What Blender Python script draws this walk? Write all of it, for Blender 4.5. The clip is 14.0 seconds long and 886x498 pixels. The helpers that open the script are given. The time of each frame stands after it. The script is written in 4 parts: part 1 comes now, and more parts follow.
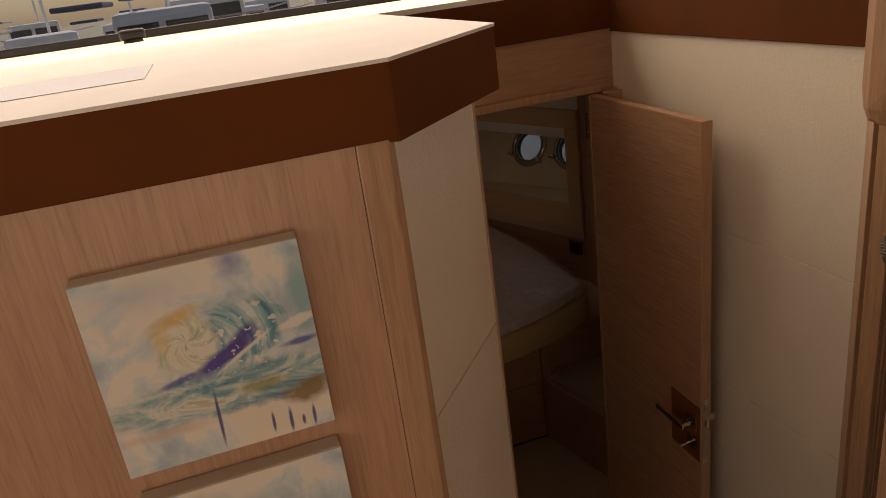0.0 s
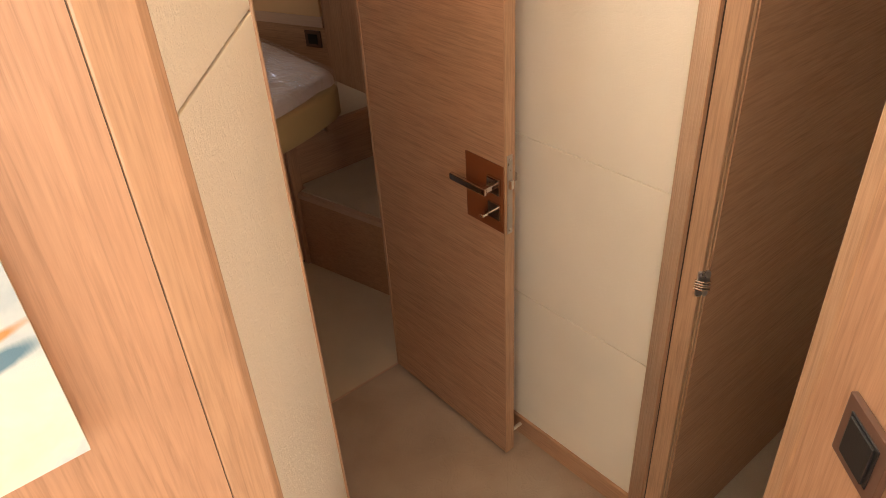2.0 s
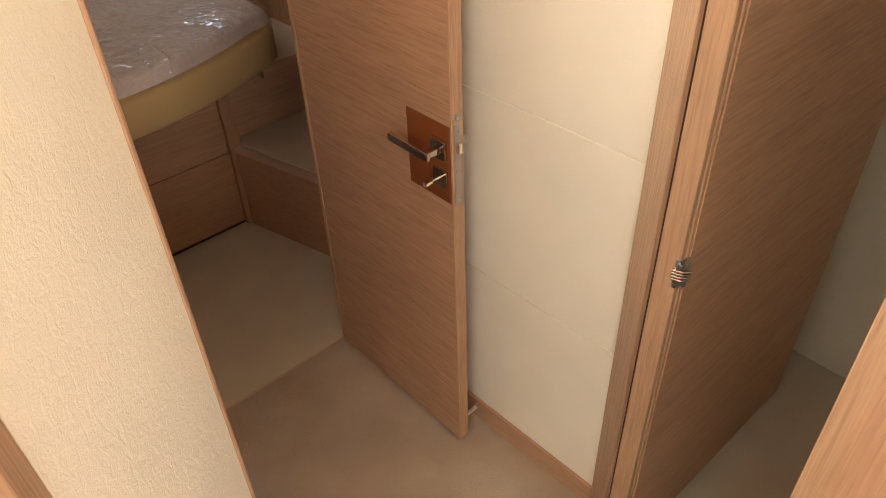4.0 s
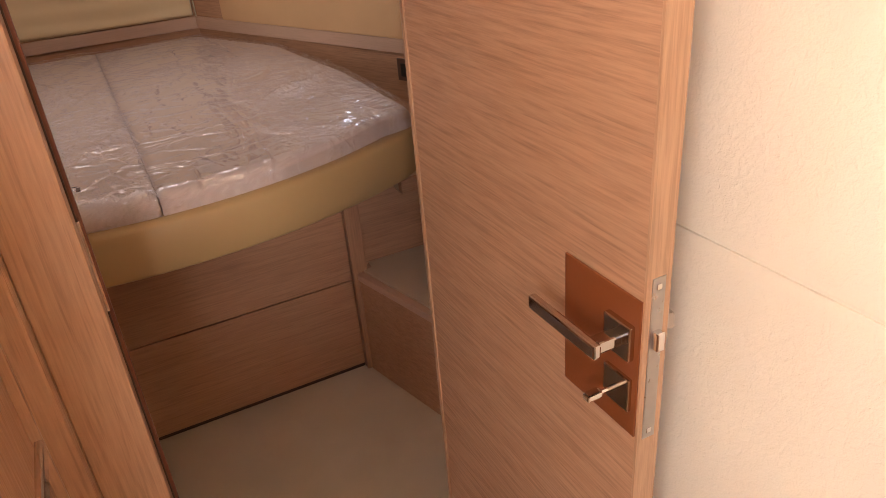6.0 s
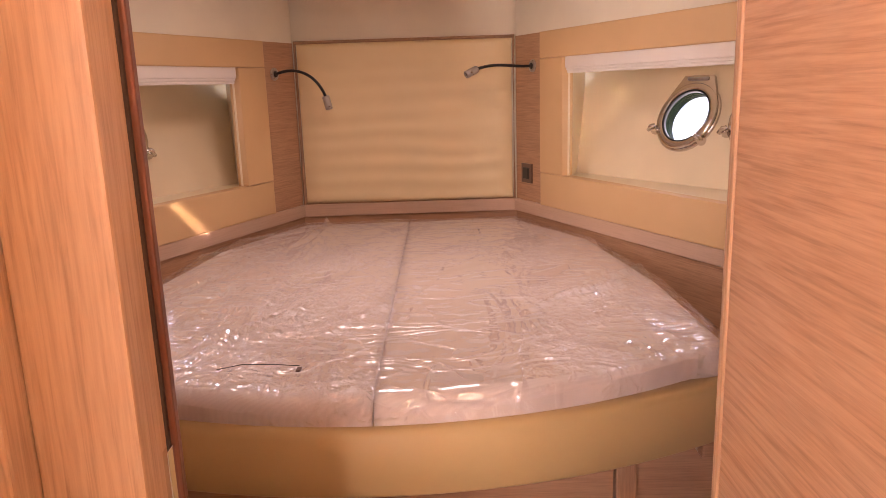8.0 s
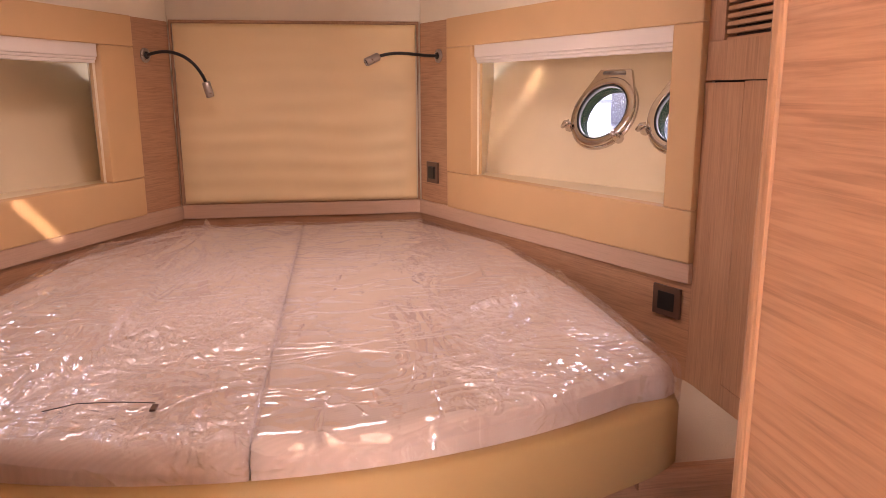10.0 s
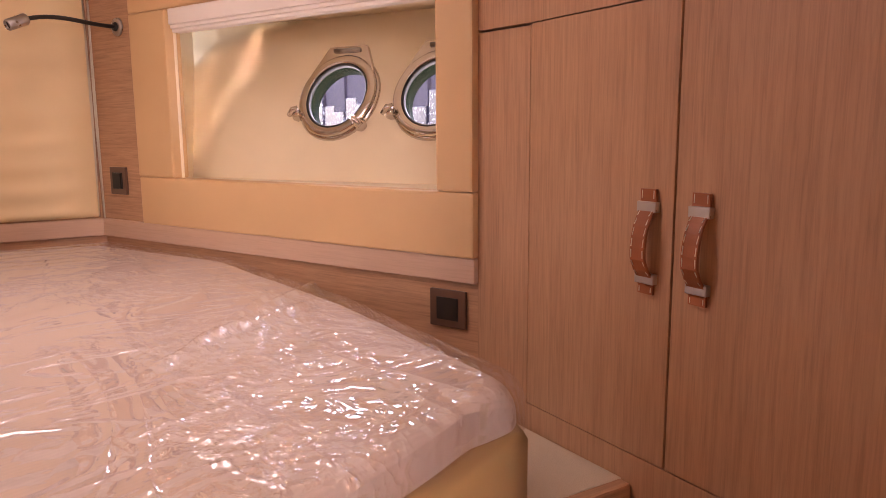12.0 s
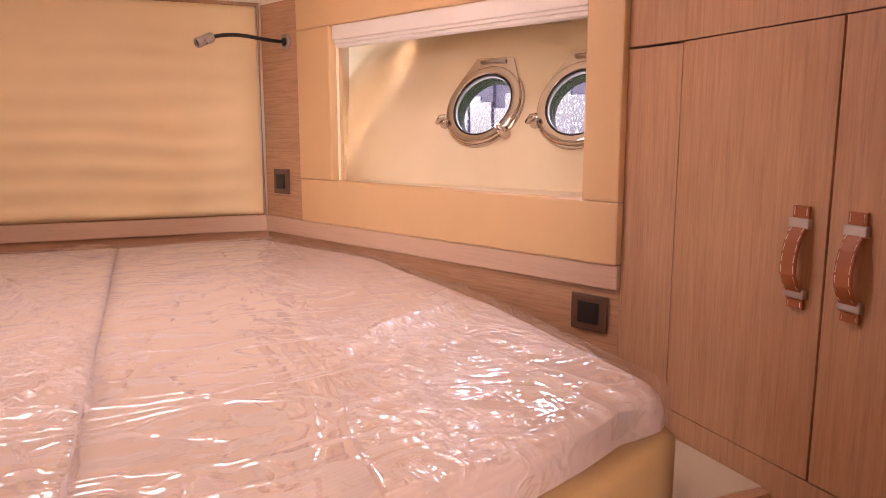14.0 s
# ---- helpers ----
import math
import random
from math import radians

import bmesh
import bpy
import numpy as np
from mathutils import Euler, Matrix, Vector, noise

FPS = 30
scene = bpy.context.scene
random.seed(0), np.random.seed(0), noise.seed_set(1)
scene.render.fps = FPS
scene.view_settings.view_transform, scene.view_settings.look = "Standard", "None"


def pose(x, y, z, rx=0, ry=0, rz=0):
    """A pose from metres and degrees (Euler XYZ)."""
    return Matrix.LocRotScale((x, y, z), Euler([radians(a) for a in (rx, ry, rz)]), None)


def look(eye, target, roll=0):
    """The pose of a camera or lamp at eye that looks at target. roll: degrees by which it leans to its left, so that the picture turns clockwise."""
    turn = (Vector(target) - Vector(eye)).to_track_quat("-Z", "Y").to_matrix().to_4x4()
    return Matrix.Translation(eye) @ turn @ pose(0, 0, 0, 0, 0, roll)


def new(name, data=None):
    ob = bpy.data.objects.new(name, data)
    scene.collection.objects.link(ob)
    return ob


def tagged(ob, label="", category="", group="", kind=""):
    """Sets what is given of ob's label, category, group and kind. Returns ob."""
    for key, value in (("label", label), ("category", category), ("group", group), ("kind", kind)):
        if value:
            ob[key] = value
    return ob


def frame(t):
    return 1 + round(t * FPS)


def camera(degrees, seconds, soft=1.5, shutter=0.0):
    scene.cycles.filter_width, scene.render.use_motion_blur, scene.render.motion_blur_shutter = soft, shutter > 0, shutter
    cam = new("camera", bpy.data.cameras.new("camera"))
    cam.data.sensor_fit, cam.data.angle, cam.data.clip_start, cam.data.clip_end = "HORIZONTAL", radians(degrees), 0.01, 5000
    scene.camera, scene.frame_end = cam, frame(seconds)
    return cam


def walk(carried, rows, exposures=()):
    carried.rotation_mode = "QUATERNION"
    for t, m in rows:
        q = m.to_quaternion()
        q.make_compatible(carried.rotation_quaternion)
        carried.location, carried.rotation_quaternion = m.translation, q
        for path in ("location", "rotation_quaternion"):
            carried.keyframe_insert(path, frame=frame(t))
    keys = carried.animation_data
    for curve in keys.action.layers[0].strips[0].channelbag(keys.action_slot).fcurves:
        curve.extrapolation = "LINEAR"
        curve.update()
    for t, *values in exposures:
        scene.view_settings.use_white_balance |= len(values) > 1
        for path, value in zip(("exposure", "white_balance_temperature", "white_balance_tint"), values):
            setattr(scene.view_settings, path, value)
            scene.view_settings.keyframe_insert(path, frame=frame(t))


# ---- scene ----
cam = camera(62.7, 14.0, soft=0.85)
PATH = [
    (0, (-0.823, 0.088, 2.61), (-0.323, 1.886, 1.891), -7.8),
    (0.4, (-0.776, 0.2, 2.421), (-0.276, 1.926, 1.545), -8.1),
    (0.5, (-0.769, 0.205, 2.387), (-0.251, 1.923, 1.504), -8.6),
    (0.8, (-0.749, 0.246, 2.349), (-0.201, 1.847, 1.282), -7.5),
    (1, (-0.733, 0.253, 2.325), (-0.142, 1.805, 1.212), -7.0),
    (1.5, (-0.728, 0.374, 2.232), (0.034, 1.773, 1.023), -3.0),
    (2, (-0.779, 0.538, 2.104), (0.245, 1.836, 0.979), -3.6),
    (2.2, (-0.775, 0.547, 2.114), (0.284, 1.753, 0.922), -2.9),
    (4.3, (-0.456, 0.798, 1.933), (0.544, 1.987, 0.673), -2.7),
    (4.4, (-0.432, 0.835, 1.903), (0.565, 2.062, 0.678), -3.5),
    (4.5, (-0.423, 0.87, 1.874), (0.575, 2.144, 0.697), -3.6),
    (5, (-0.31, 0.995, 1.81), (0.613, 2.415, 0.745), -5.2),
    (5.5, (-0.161, 1.108, 1.704), (0.653, 2.648, 0.722), -6.5),
    (6, (-0.080, 1.238, 1.662), (0.666, 2.830, 0.708), -5.0),
    (6.5, (0.017, 1.424, 1.557), (0.611, 3.155, 0.751), -5.4),
    (7, (0.079, 1.551, 1.575), (0.367, 3.427, 0.943), -6.0),
    (9.3, (0.170, 1.785, 1.562), (0.094, 3.748, 1.186), -0.6),
    (9.5, (0.171, 1.805, 1.530), (0.117, 3.768, 1.150), -0.8),
    (10, (0.145, 1.958, 1.509), (0.422, 3.893, 1.089), -0.3),
    (10.5, (0.099, 2.122, 1.453), (0.623, 3.997, 0.994), 0.8),
    (11, (0.106, 2.265, 1.371), (0.860, 4.052, 0.873), -0.0),
    (11.5, (0.198, 2.415, 1.335), (1.165, 4.113, 0.907), 0.2),
    (12, (0.194, 2.441, 1.333), (1.228, 4.123, 1.016), -0.4),
    (12.5, (0.185, 2.428, 1.341), (1.199, 4.131, 1.077), -0.9),
    (13, (0.166, 2.404, 1.334), (1.104, 4.155, 1.097), -1.1),
    (13.5, (0.133, 2.379, 1.346), (0.994, 4.165, 1.084), -0.4),
    (14, (0.095, 2.384, 1.362), (0.84, 4.212, 1.041), 0.0),
]
EXPOSURES = [(0, -1.30, 8400, 24), (0.5, 0.40, 8500, 25), (1.0, 0.62, 8400, 25), (1.5, 1.04, 7900, 20), (2.2, 1.28, 7500, 14), (4.3, 1.76, 6600, 6), (5.0, 2.01, 6400, 5), (5.5, 2.12, 6500, 10), (6.0, 2.34, 6800, 20), (6.5, 2.76, 7300, 34), (7.2, 3.02, 7400, 35), (9.3, 3.18, 7600, 39), (11.0, 3.10, 7500, 40), (12.5, 3.26, 7500, 40), (14, 3.46, 7500, 39)]
walk(cam, [(t, look(eye, target, roll)) for t, eye, target, roll in PATH], EXPOSURES)

# ---- world, sun, large lights ----
world = bpy.data.worlds.new("sky")
scene.world = world
world.use_nodes = True
wn = world.node_tree.nodes
sky = wn.new("ShaderNodeTexSky")
sky.sky_type, sky.sun_disc = "NISHITA", False
sky.sun_elevation, sky.sun_rotation = radians(54), radians(35)
wn["Background"].inputs[1].default_value = 0.15
world.node_tree.links.new(sky.outputs[0], wn["Background"].inputs[0])


def lamp(name, kind, energy, m, colour=(1, 1, 1), sx=1.0, sy=1.0):
    d = bpy.data.lights.new(name, kind)
    d.energy, d.color = energy, colour
    if kind == "AREA":
        d.shape, d.size, d.size_y = "RECTANGLE", sx, sy
    o = new(name, d)
    o.matrix_world = m
    return o


SUN = lamp("sun", "SUN", 5.0, look((3.4, 4.8, 8.1), (0, 0, 0)), (1.0, 0.95, 0.86))
SUN.data.angle = radians(0.5)
# daylight lamps: assumed unseen hatch over the berth, windscreen, unseen saloon sides and aft
lamp("unseen_hatch_light", "AREA", 0.95, look((0.0, 3.75, 2.10), (0.0, 3.75, 0)), (1.0, 0.93, 0.88), 0.55, 0.5)
lamp("windscreen_light", "AREA", 145, look((-0.6, 3.45, 3.35), (-0.4, 0.6, 1.7)), (1.0, 0.96, 0.9), 4.2, 1.3)
# side and aft lamps are added; the saloon openings behind them are unseen
lamp("saloon_side_light", "AREA", 50, look((-3.9, -1.6, 3.1), (0.4, 1.9, 1.9)), (1.0, 0.95, 0.88), 3.0, 1.1)
lamp("saloon_aft_light", "AREA", 82, look((-0.8, -3.4, 1.6), (-0.3, 1.5, 1.7)), (1.0, 0.95, 0.87), 2.6, 0.7)


# narrow lamps added in mid-air over the berth for film-thrown streaks up the cabin sides
def streak_lamp(energy, start, p, q, width):
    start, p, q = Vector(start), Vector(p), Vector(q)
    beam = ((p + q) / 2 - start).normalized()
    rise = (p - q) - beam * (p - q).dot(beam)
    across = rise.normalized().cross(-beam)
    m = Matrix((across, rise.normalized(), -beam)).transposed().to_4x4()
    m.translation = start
    o = lamp("streak_lamp", "AREA", energy, m, (1.0, 0.85, 0.66), width, rise.length)
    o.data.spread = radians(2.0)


streak_lamp(0.0038, (0.600, 4.00, 1.27), (0.925, 4.815, 1.56), (0.718, 4.870, 1.234), 0.006)
streak_lamp(0.0030, (0.715, 4.00, 1.30), (0.970, 4.844, 1.66), (0.906, 4.806, 1.50), 0.020)
streak_lamp(0.0022, (0.600, 4.00, 1.30), (0.874, 4.995, 1.64), (0.760, 4.979, 1.35), 0.010)
streak_lamp(0.0034, (-0.35, 3.65, 1.08), (-0.803, 4.229, 1.21), (-0.735, 4.380, 1.045), 0.030)


# ---- materials ----
class Nodes:
    """Short hand for a node tree."""

    def __init__(self, name):
        self.m = bpy.data.materials.new(name)
        self.m.use_nodes = True
        self.t = self.m.node_tree
        self.b = self.t.nodes["Principled BSDF"]
        self.out = self.t.nodes["Material Output"]

    def n(self, kind, **inputs):
        o = self.t.nodes.new("ShaderNode" + kind)
        for k, v in inputs.items():
            self.put(o, k.replace("_", " "), v)
        return o

    def put(self, node, key, v):
        sock = node.inputs[int(key)] if key.isdigit() else node.inputs[key]
        if hasattr(v, "links") or hasattr(v, "is_linked"):
            self.t.links.new(v, sock)
        else:
            sock.default_value = v

    def coords(self, scale=(1, 1, 1), rot=(0, 0, 0), kind="Object"):
        c = self.n("TexCoord")
        mp = self.n("Mapping", Scale=scale, Rotation=rot)
        self.t.links.new(c.outputs[kind], mp.inputs["Vector"])
        return mp.outputs[0]

    def noise(self, vec, scale, detail=4.0, rough=0.5, distortion=0.0):
        o = self.n("TexNoise", Scale=scale, Detail=detail, Roughness=rough, Distortion=distortion)
        self.t.links.new(vec, o.inputs["Vector"])
        return o.outputs[0]

    def ramp(self, fac, stops, smooth=False):
        o = self.n("ValToRGB")
        if smooth:
            o.color_ramp.interpolation = "EASE"
        e = o.color_ramp.elements
        while len(e) < len(stops):
            e.new(0.5)
        for i, (p, c) in enumerate(stops):
            e[i].position = p
            e[i].color = (*c, 1) if len(c) == 3 else c
        self.t.links.new(fac, o.inputs[0])
        return o.outputs[0]

    def mix(self, fac, a, b, mode="MIX"):
        o = self.t.nodes.new("ShaderNodeMix")
        o.data_type, o.blend_type = "RGBA", mode
        for i, v in ((0, fac), (6, a), (7, b)):
            if hasattr(v, "is_linked"):
                self.t.links.new(v, o.inputs[i])
            else:
                o.inputs[i].default_value = (*v, 1) if isinstance(v, tuple) and len(v) == 3 else v
        return o.outputs[2]

    def math(self, op, a, b=0.0, c=0.0):
        o = self.n("Math")
        o.operation = op
        for i, v in enumerate((a, b, c)):
            if hasattr(v, "is_linked"):
                self.t.links.new(v, o.inputs[i])
            else:
                o.inputs[i].default_value = v
        return o.outputs[0]

    def bump(self, h, strength=0.2, dist=0.002):
        o = self.n("Bump", Strength=strength, Distance=dist)
        self.t.links.new(h, o.inputs["Height"])
        self.t.links.new(o.outputs[0], self.b.inputs["Normal"])
        return o

    def set(self, **kw):
        for k, v in kw.items():
            self.put(self.b, k.replace("_", " "), (*v, 1) if isinstance(v, tuple) and len(v) == 3 else v)
        return self


def wood(name, grain, light, dark, rough=0.42, contrast=1.0, turn=0.0):
    """Veneer whose grain runs along x, y or z, turned by some degrees in plan."""
    k = Nodes(name)
    st = {"x": (0.05, 1, 1), "y": (1, 0.05, 1), "z": (1, 1, 0.05)}[grain]
    broad = {"x": (0.12, 1, 1), "y": (1, 0.12, 1), "z": (1, 1, 0.12)}[grain]
    def grained(scale):
        spot = k.n("TexCoord")
        turned = k.n("Mapping", Rotation=(0, 0, radians(turn)))
        drawn = k.n("Mapping", Scale=scale)
        k.t.links.new(spot.outputs["Object"], turned.inputs["Vector"])
        k.t.links.new(turned.outputs[0], drawn.inputs["Vector"])
        return drawn.outputs[0]

    fine = k.noise(grained(st), 210, 3.0, 0.6)
    lines = k.noise(grained(tuple(0.035 if v < 1 else 1 for v in st)), 150, 5.0, 0.62, 0.9)
    bands = k.noise(grained(broad), 13, 6.0, 0.6, 1.4)
    patch = k.noise(k.coords(), 2.2, 2.0)
    mid = tuple((a + b) / 2 for a, b in zip(light, dark))
    deep = tuple(0.66 * v for v in dark)
    c = k.ramp(bands, [(0.3, dark), (0.5, mid), (0.68, light)])
    c = k.mix(0.55 * contrast, c, k.ramp(lines, [(0.38, deep), (0.47, mid), (0.58, light)]))
    c = k.mix(0.35 * contrast, c, k.ramp(fine, [(0.3, deep), (0.60, light)]))
    c = k.mix(0.22, c, k.ramp(patch, [(0.3, tuple(0.80 * v for v in mid)), (0.7, tuple(min(1, 1.15 * v) for v in mid))]))
    k.set(Base_Color=c, Roughness=k.ramp(fine, [(0.3, (rough + 0.12,) * 3), (0.7, (rough - 0.05,) * 3)]))
    k.bump(k.math("ADD", fine, lines), 0.22, 0.0007)
    return k.m


OAK_L, OAK_D = (0.575, 0.336, 0.200), (0.385, 0.202, 0.113)
oak_x, oak_y, oak_z = (wood("oak_veneer_" + a, a, OAK_L, OAK_D, contrast=0.75) for a in "xyz")
oak_door = wood("oak_veneer_open_door", "y", OAK_L, OAK_D, contrast=1.1, turn=0.0)
oak_east, oak_west = (wood("oak_veneer_side_" + n, "y", OAK_L, OAK_D, turn=a) for n, a in (("east", -23.5), ("west", 23.5)))
pale_east, pale_west = (wood("pale_oak_side_" + n, "y", (0.64, 0.44, 0.325), (0.58, 0.385, 0.28), contrast=0.35, turn=a) for n, a in (("east", -23.5), ("west", 23.5)))
pale_oak_y = wood("pale_oak_edging", "y", (0.64, 0.44, 0.325), (0.58, 0.385, 0.28), contrast=0.35)
pale_oak_x = wood("pale_oak_edging_across", "x", (0.64, 0.44, 0.325), (0.58, 0.385, 0.28), contrast=0.35)
trim_z = wood("oak_trim", "z", (0.575, 0.355, 0.212), (0.40, 0.218, 0.122), 0.35)


def soft(name, colour, scale=420.0, strength=0.25, rough=0.6, dist=0.0008, vary=0.06, gloss=0.5):
    """Leatherette, fabric or paint with a fine pebbled relief."""
    k = Nodes(name)
    v = k.coords()
    grain, big = k.noise(v, scale, 2.0, 0.6), k.noise(v, 3.0, 3.0)
    lo, hi = tuple(x * (1 - vary) for x in colour), tuple(min(1, x * (1 + vary)) for x in colour)
    k.set(Base_Color=k.ramp(big, [(0.3, lo), (0.7, hi)]), Roughness=rough, Specular_IOR_Level=gloss)
    k.bump(grain, strength, dist)
    return k.m


def hide(name, colour):
    """Soft pebbled leatherette: fine grain over shallow crinkles."""
    k = Nodes(name)
    v = k.coords()
    crinkle = k.noise(k.coords((1, 1, 0.75)), 75, 4.0, 0.62, 0.8)
    pebble, big = k.noise(v, 320, 3.0, 0.6), k.noise(v, 2.5, 3.0)
    h = k.math("ADD", k.math("MULTIPLY", crinkle, 1.0), k.math("MULTIPLY", pebble, 0.45))
    lo, hi = tuple(x * 0.95 for x in colour), tuple(min(1, x * 1.04) for x in colour)
    k.set(Base_Color=k.ramp(big, [(0.3, lo), (0.7, hi)]), Roughness=0.36)
    k.bump(h, 0.7, 0.0024)
    return k.m


brown_lam = soft("brown_leatherette_fascia", (0.125, 0.036, 0.008), 350, 0.3, 0.75, 0.0008, 0.12, 0.12)
cream_panel = hide("cream_leatherette", (0.87, 0.79, 0.645))
cream_paint = soft("cream_lining", (0.84, 0.78, 0.64), 90, 0.08, 0.5)
saloon_lining = soft("taupe_lining", (0.46, 0.38, 0.29), 90, 0.1, 0.6)
hull_gel = soft("cream_gelcoat", (0.80, 0.67, 0.48), 30, 0.05, 0.28)
tan_pad = soft("tan_leatherette", (0.68, 0.44, 0.23), 500, 0.3, 0.48)
head_pad = soft("pale_yellow_leatherette", (0.85, 0.67, 0.40), 500, 0.25, 0.5, 0.0008, 0.04)
rail_pad = soft("ochre_leatherette", (0.52, 0.36, 0.17), 450, 0.3, 0.5)
blind_fab = soft("white_blind_fabric", (0.78, 0.72, 0.66), 700, 0.4, 0.8)
dash_top = soft("cream_dash_top", (0.80, 0.74, 0.64), 300, 0.2, 0.5)
saddle = soft("saddle_leather", (0.33, 0.10, 0.035), 300, 0.4, 0.45, 0.0008, 0.15)
thread = soft("cream_thread", (0.75, 0.68, 0.55))
black = soft("black_plastic", (0.018, 0.017, 0.017), 300, 0.15, 0.4)
bronze = soft("bronze_frame", (0.13, 0.070, 0.048), 200, 0.05, 0.3)
grey_inset = soft("grey_panel", (0.30, 0.32, 0.34), 200, 0.1, 0.4)
# shade of joints and recesses put into the colour of their filling
dark_gap = soft("shadow_gap", (0.06, 0.035, 0.024))
plate_leather = soft("red_brown_leather", (0.20, 0.055, 0.016), 300, 0.3, 0.4, 0.0008, 0.12)


spigot_m = soft("dark_green_tube", (0.010, 0.024, 0.012), 60, 0.1, 0.7, 0.0008, 0.06, 0.1)
seal_red = soft("red_brown_seal", (0.17, 0.060, 0.034), 200, 0.1, 0.35)


def metal(name, colour, rough):
    k = Nodes(name)
    n = k.noise(k.coords(), 60, 3.0)
    k.set(Base_Color=colour, Metallic=1.0, Roughness=k.ramp(n, [(0.3, (rough * 0.7,) * 3), (0.7, (rough * 1.4,) * 3)]))
    return k.m


chrome = metal("polished_steel", (0.62, 0.56, 0.52), 0.07)
brushed = metal("brushed_steel", (0.50, 0.47, 0.45), 0.35)
bright = metal("chrome", (0.8, 0.78, 0.76), 0.06)


def carpet():
    k = Nodes("beige_carpet")
    v = k.coords()
    f, b = k.noise(v, 700, 3.0, 0.7), k.noise(v, 5, 3.0)
    c = k.mix(0.5, k.ramp(f, [(0.3, (0.56, 0.46, 0.34)), (0.7, (0.80, 0.71, 0.57))]), k.ramp(b, [(0.3, (0.62, 0.52, 0.40)), (0.7, (0.73, 0.63, 0.50))]))
    k.set(Base_Color=c, Roughness=0.95)
    k.bump(f, 0.8, 0.003)
    return k.m


def sheeted_floor():
    """Pale sole under a taped-down clear protective film."""
    k = Nodes("film_covered_floor")
    v = k.coords()
    w = k.noise(v, 9, 5.0, 0.6, 1.5)
    ridge = k.math("ABSOLUTE", k.math("SUBTRACT", w, 0.5))
    crease = k.ramp(ridge, [(0.0, (1, 1, 1)), (0.03, (0.15, 0.15, 0.15)), (0.2, (0, 0, 0))])
    tone = k.noise(v, 4, 3.0)
    k.set(Base_Color=k.ramp(tone, [(0.3, (0.40, 0.30, 0.22)), (0.7, (0.50, 0.40, 0.31))]), Roughness=0.4, Coat_Weight=0.6, Coat_Roughness=0.12)
    k.bump(crease, 0.35, 0.004)
    return k.m


carpet_m, film_floor = carpet(), sheeted_floor()


def ticking():
    """White quilted mattress ticking with fine ribs and wandering seams."""
    k = Nodes("white_mattress_ticking")
    rib = k.n("TexWave", Scale=40.0, Distortion=1.2, Detail=1.0)
    k.t.links.new(k.coords((1, 1, 0.3), (0, 0, 1.25)), rib.inputs["Vector"])
    seam = k.n("TexWave", Scale=1.6, Distortion=9.0, Detail=1.0)
    seam.inputs["Detail Scale"].default_value = 0.8
    k.t.links.new(k.coords((1, 0.55, 1), (0, 0, 0.9)), seam.inputs["Vector"])
    dip = k.ramp(seam.outputs[1], [(0.0, (0, 0, 0)), (0.06, (0.75, 0.75, 0.75)), (0.3, (1, 1, 1))])
    h = k.math("ADD", k.math("MULTIPLY", rib.outputs[1], 0.03), dip)
    tone = k.ramp(rib.outputs[1], [(0.0, (0.69, 0.60, 0.555)), (1.0, (0.73, 0.635, 0.59))])
    k.set(Base_Color=k.mix(k.math("MULTIPLY", k.math("SUBTRACT", 1.0, dip), 0.18), tone, (0.52, 0.40, 0.34)), Roughness=0.85)
    k.bump(h, 0.4, 0.005)
    return k.m


def clear_film():
    """Thin clear polythene: mostly see-through, glossy where it creases."""
    k = Nodes("clear_polythene")
    def ridge(vec, scale, sharp, dist):
        n = k.noise(vec, scale, 2.0, 0.5, dist)
        return k.math("POWER", k.math("SUBTRACT", 1.0, k.math("ABSOLUTE", k.math("MULTIPLY", k.math("SUBTRACT", n, 0.5), 2.0))), sharp)
    long_folds = ridge(k.coords((1, 0.22, 1), (0, 0, 0.25)), 7, 9.0, 0.8)
    cross = ridge(k.coords((0.5, 1, 1), (0, 0, -0.5)), 8, 10.0, 1.0)
    crumple = ridge(k.coords((1, 0.5, 1), (0, 0, 0.15)), 22, 4.0, 0.7)
    shards = ridge(k.coords((1, 0.8, 1), (0, 0, -0.3)), 52, 3.0, 0.6)
    where = k.ramp(k.noise(k.coords(), 3.1, 3.0), [(0.50, (0.03, 0.03, 0.03)), (0.62, (1, 1, 1))])
    slack = k.noise(k.coords((1, 0.6, 1)), 10, 2.0, 0.4)
    small = k.math("ADD", k.math("MULTIPLY", crumple, 1.3), k.math("MULTIPLY", shards, 0.3))
    h = k.math("ADD", k.math("ADD", long_folds, k.math("MULTIPLY", cross, 0.6)), k.math("ADD", k.math("MULTIPLY", small, where), k.math("MULTIPLY", slack, 1.6)))
    bp = k.n("Bump", Strength=0.75, Distance=0.009)
    k.t.links.new(h, bp.inputs["Height"])
    gl, tr, mx = k.n("BsdfGlossy", Roughness=0.045), k.n("BsdfTransparent"), k.n("MixShader")
    gl.inputs["Color"].default_value = (0.95, 0.95, 1, 1)
    tr.inputs["Color"].default_value = (0.97, 0.95, 0.95, 1)
    fr = k.n("Fresnel", IOR=1.6)
    for o in (gl, fr):
        k.t.links.new(bp.outputs[0], o.inputs["Normal"])
    k.t.links.new(k.math("MINIMUM", k.math("MULTIPLY", fr.outputs[0], 2.3), 0.40), mx.inputs[0])
    k.t.links.new(tr.outputs[0], mx.inputs[1])
    k.t.links.new(gl.outputs[0], mx.inputs[2])
    k.t.links.new(mx.outputs[0], k.out.inputs["Surface"])
    return k.m


